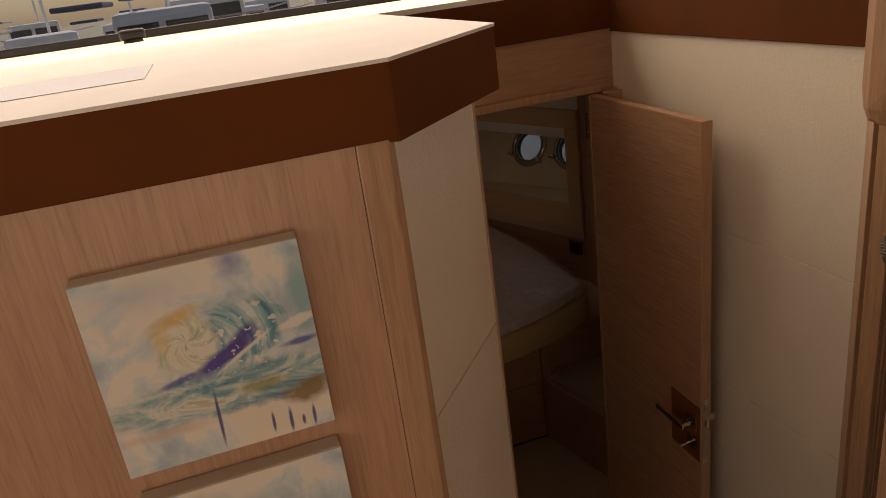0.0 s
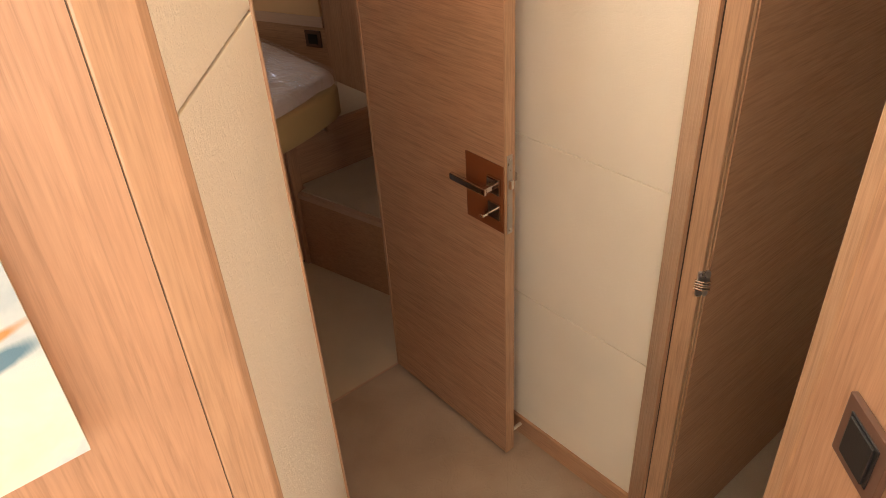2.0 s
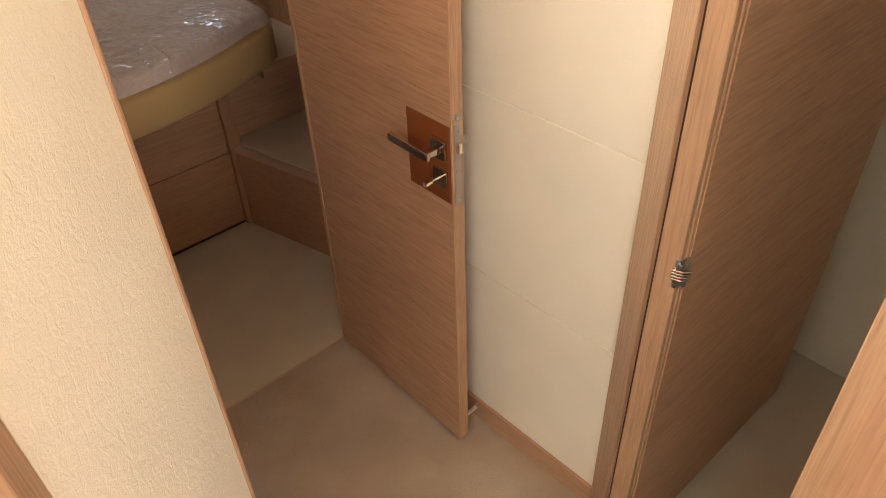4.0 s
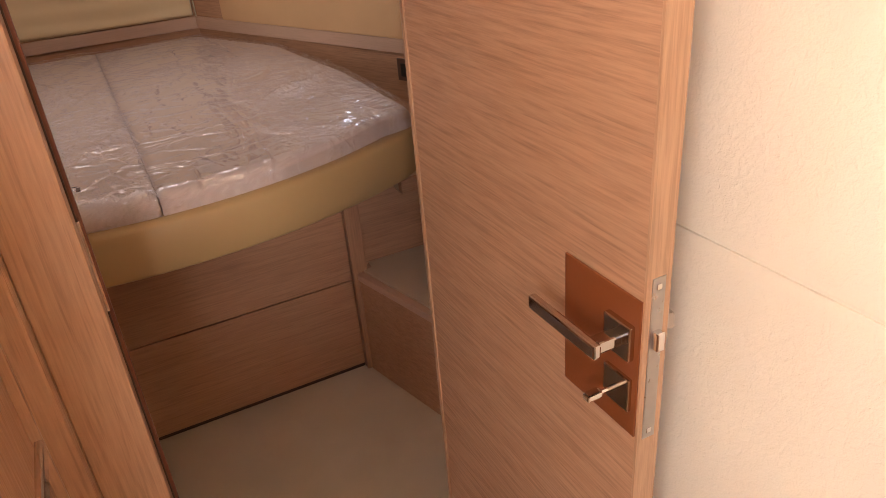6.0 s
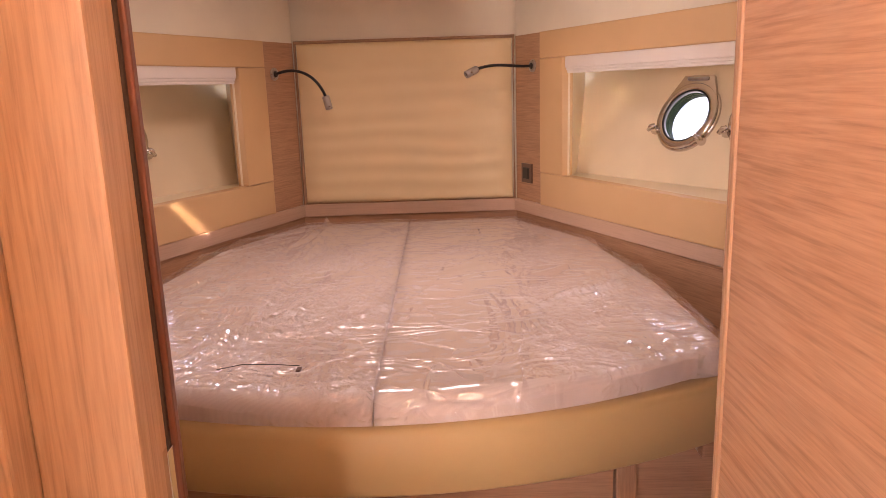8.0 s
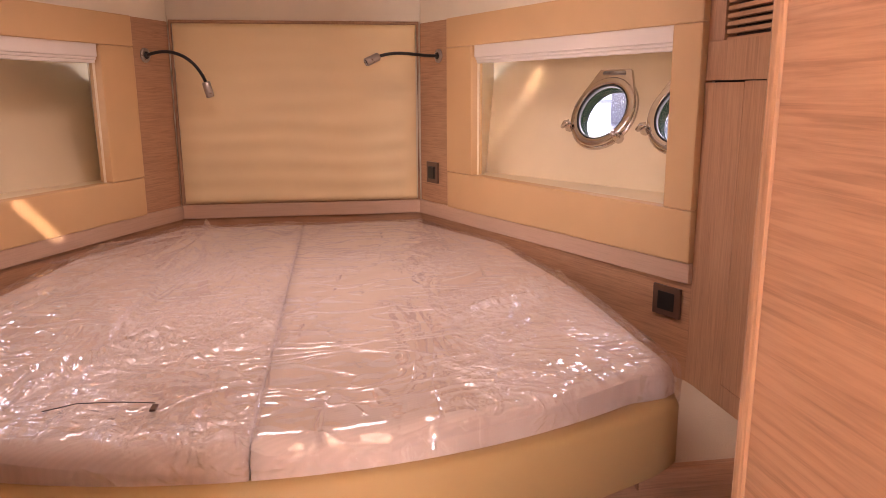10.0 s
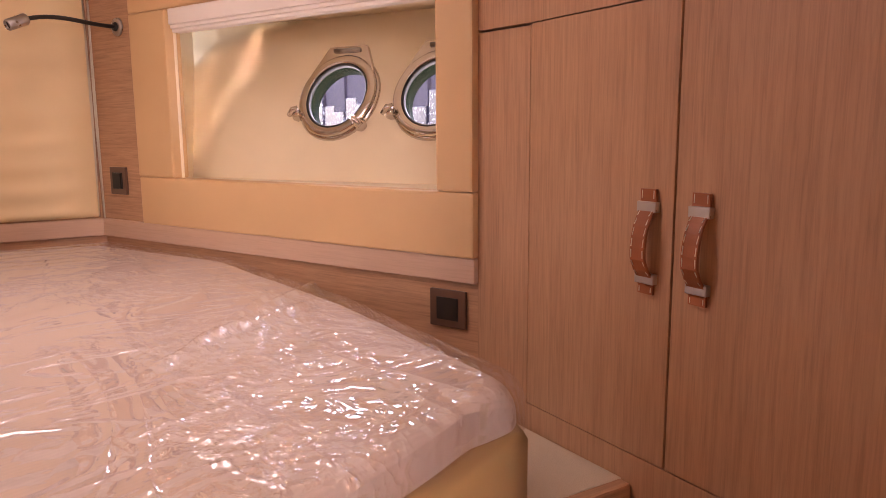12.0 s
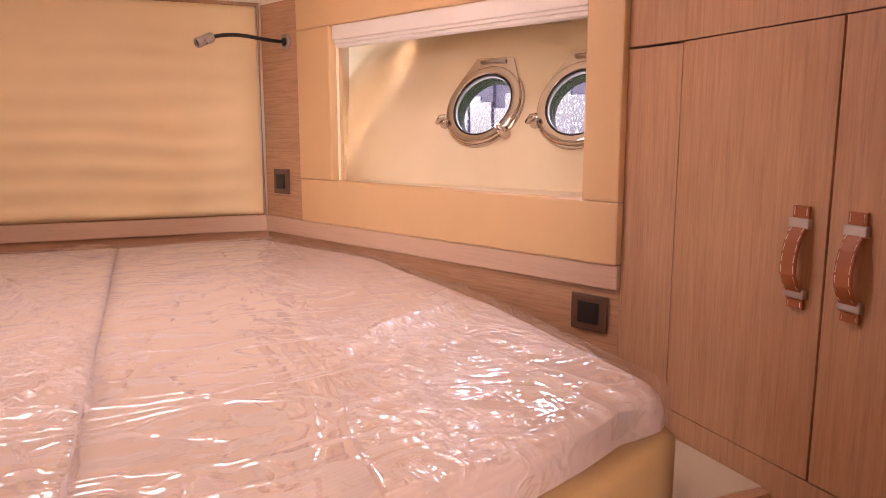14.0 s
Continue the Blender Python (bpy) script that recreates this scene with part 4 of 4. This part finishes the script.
def rounded_plate(w, h, n=8):
    """Upright strip with half-round ends, in local x and y."""
    r = w / 2
    top = [(r * math.cos(math.pi * i / n), h / 2 - r + r * math.sin(math.pi * i / n)) for i in range(n + 1)]
    return top + [(-x, -y) for x, y in top]


for z in (0.24, 1.09, 1.93):
    turned = Matrix(((0.88, 0, -0.47), (-0.47, 0, -0.88), (0, 1, 0))).to_4x4()
    turned.translation = (0.468, 1.1955, z)
    h = part("hinge", moved(prism(rounded_plate(0.017, 0.072), -0.002, 0.0045, 0.001), turned), brushed, wdoor, "rounded steel hinge plate")
    turned.translation = (0.4835, 1.1895, z - 0.004)
    part("hinge_leaf", moved(prism(rounded_plate(0.013, 0.072), -0.002, 0.004, 0.001), turned), brushed, h)
    for k in range(4):
        part("hinge_link", rod([(0.457, 1.203, z + 0.010 - 0.007 * k), (0.465, 1.186, z + 0.008 - 0.007 * k), (0.484, 1.179, z + 0.002 - 0.007 * k)], 0.0026, 8), chrome, h)
    part("hinge_screw", rod([(0.4655, 1.195, z + 0.024), (0.463, 1.1895, z + 0.024)], 0.003, 8), bright, h)
# unseen washroom shell, closed to keep saloon light off the open door
wsr = thing("wall_washroom", (1.1, 0.5, 0), "unseen plain cream washroom walls that shut light out", "wall", kind="structure")
part("far_side", box(1.6, 1.64, -0.2, 1.4, 0, 2.45), cream_paint, wsr)
part("fore_side", box(0.60, 1.64, 1.34, 1.38, 0, 2.45), cream_paint, wsr)
part("aft_side", box(-0.40, 1.64, -0.24, -0.2, 0, 2.45), cream_paint, wsr)
solid("ceiling_washroom", prism([(0.04, 0.76), (0.50, 1.23), (1.6, 1.23), (1.6, -0.2), (-0.38, -0.2), (-0.38, 0.30)], 2.34, 2.37), cream_paint, (1, 0.5, 2.35), "unseen plain low washroom ceiling that shuts light out", "ceiling", kind="structure")
SW = ((0.003, 0.769), (-0.42, 0.265))
ws = thing("wall_stair_east", (-0.2, 0.5, 0), "oak veneer side of the companionway with a switch", "wall", kind="structure")
part("veneer_panel", slab(*SW, 0, 2.36, 0.002, 0.04, 0.002, None, 0.004), oak_z, ws)
part("aft_panel", box(-0.42, -0.38, -2.2, 0.27, 0, 2.36), oak_z, ws)
swn = Vector((-(SW[1][1] - SW[0][1]), SW[1][0] - SW[0][0], 0)).normalized() * -1
swc = Vector((0.003, 0.769, 1.424)) + Vector((-0.643, -0.766, 0)) * 0.126
swc -= swn * 0.001
plate_on("light_switch", swc, Vector((0, 0, 1)).cross(swn), swn, 0.093, 0.094, "black rocker switch in a bronze plate on oak", "switch", "", 0.66, True)

# ---- the console over the passage ----
con = thing("console", (-1.2, 1.6, 2.37), "cream console top with dark brown leatherette fascia", "console", kind="structure")
A, B, C = (-3.4, 1.148), (-0.572, 1.148), (-0.287, 1.440)
part("fascia_aft", slab(A, B, 2.378, 2.495, 0.0, 0.03, 0.003), brown_lam, con)
part("fascia_slant", slab(B, C, 2.372, 2.495, 0.0, 0.03, 0.003), brown_lam, con)
part("fascia_side", slab(C, (-0.285, 2.44), 2.372, 2.495, 0.0, 0.03, 0.003), brown_lam, con)
part("fascia_fore", box(-0.29, 0.60, 2.438, 2.46, 2.335, 2.480, 0.003), brown_lam, con)
part("fascia_east", slab((0.565, 1.30), (0.540, 2.437), 2.325, 2.48, -0.03, 0.0, 0.003), brown_lam, con)
part("top_aft", prism([(-3.4, 1.146), (-0.572, 1.146), (-0.2865, 1.438), (-0.2845, 2.446), (-3.4, 2.446)], 2.492, 2.498), dash_top, con, "sunlit cream top")
part("top_fore", box(-3.4, 3.0, 2.447, 3.32, 2.478, 2.497), dash_top, con, "sunlit cream top")
part("top_east", box(0.566, 3.0, 0.8, 2.446, 2.47, 2.482), dash_top, con)
part("inset", box(-2.6, -0.925, 1.43, 1.745, 2.494, 2.4992), grey_inset, con, "flush grey panel")
gd = thing("console_gadget", (-1.05, 3.05, 2.497), "small rounded black camera on a swivel base on the console", "gadget")
part("base", moved(lathe([(0.001, 0.0), (0.036, 0.0), (0.033, 0.008), (0.012, 0.014), (0.001, 0.014)], 24), Matrix.Translation((-1.05, 3.05, 2.497))), black, gd, "", True)
part("body", moved(box(-0.044, 0.044, -0.026, 0.026, 0.008, 0.046, 0.016, None, 4), Matrix.Translation((-1.05, 3.05, 2.497)) @ Matrix.Rotation(0.25, 4, "Z")), black, gd, "", True)

# ---- saloon shell with assumed windows, unseen but for the windscreen ----
# unseen sides and aft wall, added to shape the daylight
sal = thing("wall_saloon", (-0.5, 0, 0.8), "unseen cream saloon sides with assumed wide window openings", "wall", kind="structure")
for x0, x1 in ((-4.2, -4.1), (3.0, 3.1)):
    part("side_low", box(x0, x1, -3.6, 3.4, 0.85, 2.6), cream_paint, sal)
    part("side_high", box(x0, x1, -3.6, 3.4, 3.8, 4.2), cream_paint, sal)
    for y in (-3.6, -0.6, 2.0):
        part("mullion", box(x0, x1, y, y + 0.15, 2.6, 3.8), cream_paint, sal)
part("aft_low", box(-4.2, 3.1, -3.7, -3.6, 0.85, 1.2), cream_paint, sal)
part("aft_high", box(-4.2, 3.1, -3.7, -3.6, 3.7, 4.2), cream_paint, sal)
# unseen ceiling; its darker lining cuts light bounced into the passage
solid("ceiling_saloon", box(-4.2, 3.1, -3.7, 3.5, 4.2, 4.3), saloon_lining, (0, 0, 4.2), "unseen plain taupe saloon ceiling, dark to cut bounced light", "ceiling", kind="structure")
win = thing("window_screen", (-0.5, 3.3, 2.5), "raked windscreen with a black rubber base strip", "window", kind="structure")
part("gasket", box(-4.1, 3.0, 3.29, 3.33, 2.496, 2.528, 0.006), black, win)
gp = part("pane", box(-4.1, 3.0, 3.32, 3.326, 2.52, 4.2), glass, win)
gp.visible_shadow = False
for x in (-4.1, -2.6, 1.0, 2.9):
    part("mullion", box(x, x + 0.08, 3.30, 3.36, 2.5, 4.2), black, win)

# ---- pictures ----
def watercolour(name, w, h, kind):
    """Loose watercolour of a breaking wave, on a cream canvas; local x across, z up from the lower left corner."""
    k = Nodes(name)
    c = k.n("TexCoord")
    sep = k.n("SeparateXYZ")
    k.t.links.new(c.outputs["Object"], sep.inputs[0])
    u, v = k.math("DIVIDE", sep.outputs[0], w), k.math("DIVIDE", sep.outputs[2], h)
    vec = k.coords((1, 1, 1))
    wash, blot, fine = k.noise(vec, 8, 5, 0.6, 0.6), k.noise(vec, 26, 5, 0.62, 0.5), k.noise(vec, 75, 2, 0.5, 0.3)
    def blob(cu, cv, ru, rv, edge=0.35, wob=0.5, lean=0.0):
        ca, sa = math.cos(radians(lean)), math.sin(radians(lean))
        a, b = k.math("SUBTRACT", u, cu), k.math("SUBTRACT", v, cv)
        p = k.math("ADD", k.math("MULTIPLY", a, ca / ru), k.math("MULTIPLY", b, sa / ru))
        q = k.math("ADD", k.math("MULTIPLY", a, -sa / rv), k.math("MULTIPLY", b, ca / rv))
        r = k.math("SQRT", k.math("ADD", k.math("MULTIPLY", p, p), k.math("MULTIPLY", q, q)))
        r = k.math("ADD", r, k.math("MULTIPLY", k.math("SUBTRACT", blot, 0.5), wob * 2))
        mr = k.n("MapRange")
        mr.inputs["From Min"].default_value, mr.inputs["From Max"].default_value = 1.0, 1.0 - edge
        k.t.links.new(r, mr.inputs["Value"])
        return mr.outputs[0]
    def lay(base, mask, colour, amount=1.0):
        return k.mix(k.math("MULTIPLY", mask, amount), base, colour)
    def swirl(cu, cv, wind):
        """Brush marks that wind round an eye."""
        a, b = k.math("SUBTRACT", u, cu), k.math("SUBTRACT", v, cv)
        rad = k.math("SQRT", k.math("ADD", k.math("MULTIPLY", a, a), k.math("MULTIPLY", b, b)))
        ang = k.math("ARCTAN2", b, a)
        o = k.n("CombineXYZ")
        k.t.links.new(k.math("ADD", k.math("MULTIPLY", rad, 11.0), k.math("MULTIPLY", ang, wind)), o.inputs[0])
        k.t.links.new(k.math("MULTIPLY", ang, 0.5), o.inputs[1])
        return k.noise(o.outputs[0], 1.5, 5, 0.62, 0.5)
    paper = (0.78, 0.72, 0.60)
    pale = (0.60, 0.66, 0.62)
    col = k.ramp(wash, [(0.36, (0.42, 0.50, 0.52)), (0.47, pale), (0.53, paper), (0.74, (0.80, 0.70, 0.50))])
    streak = k.noise(k.coords((0.45, 1, 1.3)), 22, 5, 0.62, 1.0)
    flecks = k.ramp(fine, [(0.60, (0, 0, 0)), (0.64, (1, 1, 1))])
    if kind == 0:
        col = lay(col, blob(0.26, 0.90, 0.30, 0.12, 0.9, 0.4), (0.45, 0.52, 0.54), 0.6)
        col = lay(col, blob(0.68, 0.97, 0.09, 0.10, 0.8), (0.20, 0.24, 0.42), 0.8)
        col = lay(col, blob(0.97, 0.74, 0.10, 0.24, 0.6), (0.20, 0.40, 0.42), 0.8)
        sea = k.ramp(streak, [(0.34, (0.05, 0.14, 0.26)), (0.44, (0.15, 0.34, 0.37)), (0.52, (0.40, 0.52, 0.46)), (0.60, (0.72, 0.70, 0.58)), (0.70, (0.36, 0.36, 0.18))])
        col = lay(col, blob(0.55, 0.33, 0.72, 0.14, 0.3, 0.35), sea, 0.92)
        arms = k.ramp(swirl(0.41, 0.63, 0.9), [(0.32, (0.04, 0.13, 0.22)), (0.44, (0.10, 0.30, 0.35)), (0.52, (0.28, 0.48, 0.48)), (0.62, (0.62, 0.68, 0.60))])
        col = lay(col, blob(0.60, 0.59, 0.32, 0.19, 0.3, 0.5, 20), arms, 0.95)
        eye = k.ramp(swirl(0.41, 0.63, -1.1), [(0.36, (0.38, 0.46, 0.34)), (0.46, (0.62, 0.60, 0.40)), (0.54, (0.76, 0.72, 0.56)), (0.66, paper)])
        col = lay(col, blob(0.41, 0.62, 0.17, 0.19, 0.3, 0.35), eye, 0.95)
        col = lay(col, blob(0.38, 0.75, 0.15, 0.045, 0.7, 0.3, 18), (0.72, 0.46, 0.16), 0.85)
        col = lay(col, blob(0.31, 0.66, 0.06, 0.09, 0.7, 0.3), (0.72, 0.54, 0.24), 0.7)
        col = lay(col, blob(0.57, 0.51, 0.24, 0.050, 0.5, 0.35, 27), (0.09, 0.05, 0.28), 0.95)
        col = lay(col, blob(0.66, 0.59, 0.12, 0.045, 0.6, 0.35, 38), (0.07, 0.05, 0.24), 0.9)
        col = lay(col, blob(0.64, 0.50, 0.20, 0.012, 0.5, 0.5, 30), paper, 0.9)
        col = lay(col, blob(0.34, 0.44, 0.14, 0.022, 0.6, 0.4, 14), (0.10, 0.10, 0.32), 0.8)
        col = lay(col, blob(0.92, 0.49, 0.12, 0.022, 0.6, 0.5, 4), (0.07, 0.09, 0.32), 0.85)
        col = lay(col, blob(0.93, 0.60, 0.12, 0.03, 0.4, 0.7, 14), paper, 0.9)
        col = lay(col, blob(0.70, 0.31, 0.16, 0.05, 0.7, 0.5), (0.26, 0.27, 0.11), 0.8)
        col = lay(col, blob(0.91, 0.22, 0.15, 0.075, 0.5, 0.45, 10), (0.24, 0.15, 0.04), 0.9)
        col = lay(col, blob(0.22, 0.19, 0.32, 0.035, 0.8, 0.5), (0.66, 0.46, 0.30), 0.6)
        col = lay(col, k.math("MULTIPLY", flecks, blob(0.62, 0.58, 0.38, 0.24, 0.4)), paper, 0.85)
        for cu, cv, ln, wd in ((0.465, 0.19, 0.19, 0.011), (0.79, 0.08, 0.085, 0.012), (0.705, 0.09, 0.07, 0.010), (0.905, 0.07, 0.07, 0.011), (0.85, 0.06, 0.035, 0.010)):
            col = lay(col, blob(cu, cv, wd, ln, 0.5, 0.14, -2), (0.06, 0.06, 0.17) if wd < 0.02 else (0.14, 0.22, 0.22), 0.9)
    else:
        col = lay(col, blob(0.22, 0.88, 0.26, 0.10, 0.8), (0.40, 0.52, 0.50), 0.75)
        col = lay(col, blob(0.57, 0.84, 0.24, 0.07, 0.9), (0.42, 0.52, 0.52), 0.6)
        arms = k.ramp(swirl(0.46, 0.44, 1.1), [(0.33, (0.03, 0.06, 0.18)), (0.42, (0.10, 0.25, 0.33)), (0.50, (0.45, 0.58, 0.57)), (0.57, paper), (0.70, (0.66, 0.52, 0.30))])
        col = lay(col, blob(0.25, 0.50, 0.36, 0.26, 0.45, 0.5, -20), arms, 0.95)
        col = lay(col, blob(0.09, 0.66, 0.09, 0.13, 0.5, 0.6, 20), (0.04, 0.06, 0.22), 0.85)
        col = lay(col, blob(0.19, 0.58, 0.035, 0.12, 0.5, 0.5, -25), (0.05, 0.07, 0.16), 0.85)
        col = lay(col, blob(0.36, 0.62, 0.10, 0.10, 0.6, 0.5), (0.16, 0.34, 0.42), 0.75)
        surf = k.ramp(swirl(0.50, 0.50, -0.8), [(0.38, (0.50, 0.56, 0.52)), (0.48, (0.74, 0.68, 0.52)), (0.56, paper), (0.68, (0.70, 0.52, 0.26))])
        col = lay(col, blob(0.52, 0.42, 0.20, 0.20, 0.5, 0.4), surf, 0.9)
        col = lay(col, blob(0.83, 0.405, 0.22, 0.040, 0.4, 0.3, 8), (0.08, 0.20, 0.27), 0.95)
        col = lay(col, blob(0.67, 0.385, 0.13, 0.026, 0.5, 0.35, 8), (0.04, 0.04, 0.24), 0.95)
        col = lay(col, blob(0.83, 0.465, 0.22, 0.020, 0.5, 0.35, 12), (0.52, 0.25, 0.07), 0.95)
        spat = k.ramp(fine, [(0.36, (1, 1, 1)), (0.40, (0, 0, 0))])
        col = lay(col, k.math("MULTIPLY", spat, blob(0.40, 0.68, 0.42, 0.17, 0.4)), (0.06, 0.07, 0.15), 0.85)
        col = lay(col, k.math("MULTIPLY", flecks, blob(0.30, 0.60, 0.36, 0.26, 0.4)), paper, 0.9)
    k.set(Base_Color=col, Roughness=0.75)
    k.bump(k.noise(vec, 900, 2), 0.3, 0.0006)
    return k.m


canvas_side = soft("canvas_edge", (0.62, 0.55, 0.44), 700, 0.4, 0.8)
for kind, z0, lab in ((0, 1.952, "square canvas watercolour of a curling blue wave"), (1, 1.583, "square canvas watercolour of breaking surf and spray")):
    x0, w, h = -1.072, 0.317, 0.318
    t = thing("canvas_picture", (x0, 1.118, z0), lab + " on oak panelling", "picture", "wave pictures")
    part("stretcher", box(x0, x0 + w, 1.119, 1.154, z0, z0 + h, 0.002), canvas_side, t, "folded canvas edge")
    part("painting", box(x0 + 0.001, x0 + w - 0.001, 1.1165, 1.1205, z0 + 0.001, z0 + h - 0.001), watercolour("watercolour_wave" if kind == 0 else "watercolour_surf", w, h, kind), t, "painted canvas face")

# ---- outside ----
def water_mat():
    k = Nodes("harbour_water")
    n = k.noise(k.coords(), 9, 4, 0.6)
    k.set(Base_Color=(0.05, 0.07, 0.08), Roughness=0.08)
    k.bump(n, 0.6, 0.05)
    return k.m


solid("water", box(-300, 300, -300, 300, -0.4, -0.3), water_mat(), (0, 0, -0.3), "rippled harbour water", "water", kind="structure")
quay_m = soft("lilac_grey_planks", (0.042, 0.030, 0.048), 20, 0.3, 0.7, 0.003, 0.3)
white_gel = soft("white_gelcoat", (0.8, 0.8, 0.8), 10, 0.05, 0.3)


def glitter_planks():
    """Pale lilac boards with water glitter painted on as bright spots."""
    k = Nodes("lilac_glitter_planks")
    glitter = k.ramp(k.noise(k.coords(), 7.5, 3, 0.7), [(0.56, (0, 0, 0)), (0.62, (1, 1, 1))])
    tone = k.ramp(k.noise(k.coords((1, 1, 0.3)), 0.8, 3), [(0.35, (0.030, 0.023, 0.038)), (0.65, (0.060, 0.050, 0.072))])
    k.set(Base_Color=k.mix(glitter, tone, (0.6, 0.6, 0.62)), Roughness=0.3)
    return k.m


glitter_m = glitter_planks()
quay = thing("quay_fence", (17, 20, -0.3), "lilac-grey plank quay wall beyond the portholes", "quay", kind="structure")
for k in range(28):
    part("plank", box(17.0 + 0.12 * (k % 2), 17.3, 4.0 + k * 1.5, 5.4 + k * 1.5, 2.5 + 0.35 * (k * 7 % 3), 5.2, 0.04), quay_m, quay)
    part("lower_plank", box(16.9 + 0.10 * (k % 2), 17.2, 4.0 + k * 1.5, 5.4 + k * 1.5, -0.4, 2.5 + 0.35 * (k * 7 % 3), 0.04), glitter_m, quay, "pale plank with water glitter painted as bright spots")
stripe_m = [soft("navy_canvas", (0.03, 0.05, 0.14)), soft("grey_canvas", (0.35, 0.36, 0.38)), soft("blue_paint", (0.07, 0.16, 0.32))]
berths = [(15, 55, 9), (22, 64, 12)]
shore = random.Random(11)
for row in range(4):
    for col in range(8):
        berths.append((-34 + col * 5.4 + shore.uniform(-1, 1) + row * 1.7, 17 + row * 8 + shore.uniform(-1, 1), shore.uniform(4.2, 5.2)))
for k, (x, y, l) in enumerate(berths):
    b = thing("moored_boat", (x, y, -0.3), "white moored motor boat with dark windows", "boat", "moored boats")
    up = shore.uniform(-0.3, 0.5)
    part("hull", prism([(x - l * 0.5, y - 1.4), (x + l * 0.3, y - 1.4), (x + l * 0.5, y), (x + l * 0.3, y + 1.4), (x - l * 0.5, y + 1.4)], -0.4, 1.2 + up, 0.1), white_gel, b)
    part("cabin", prism([(x - l * 0.25, y - 1), (x + l * 0.2, y - 1), (x + l * 0.12, y + 1), (x - l * 0.22, y + 1)], 1.2 + up, 2.4 + up, 0.15), white_gel, b)
    part("window", box(x - l * 0.23, x - l * 0.05, y - 1.03, y - 0.99, 1.65 + up, 2.15 + up, 0.02), black, b)
    part("window", box(x - l * 0.02, x + l * 0.17, y - 1.03, y - 0.99, 1.65 + up, 2.15 + up, 0.02), black, b)
    part("mast", rod([(x, y, 2.3 + up), (x, y, 8 + up)], 0.05, 8), white_gel, b)
    part("stripe", box(x - l * 0.49, x + l * 0.3, y - 1.43, y - 1.40, 0.5 + 0.1 * (k % 3), 0.75 + 0.1 * (k % 3), 0.01), stripe_m[k % 3], b, "painted stripe")
    part("awning", box(x - l * 0.48, x - l * 0.26, y - 1.1, y + 1.1, 2.55 + up, 2.65 + up, 0.04), stripe_m[(k + 1) % 3], b)
    part("rail", rod([(x - l * 0.45, y - 1.35, 1.8 + up), (x + l * 0.28, y - 1.35, 1.8 + up), (x + l * 0.46, y, 1.9 + up)], 0.025, 6), brushed, b)
    for d in (-0.4, -0.1, 0.2):
        part("stanchion", rod([(x + l * d, y - 1.35, 1.15 + up), (x + l * d, y - 1.35, 1.8 + up)], 0.02, 6), brushed, b)
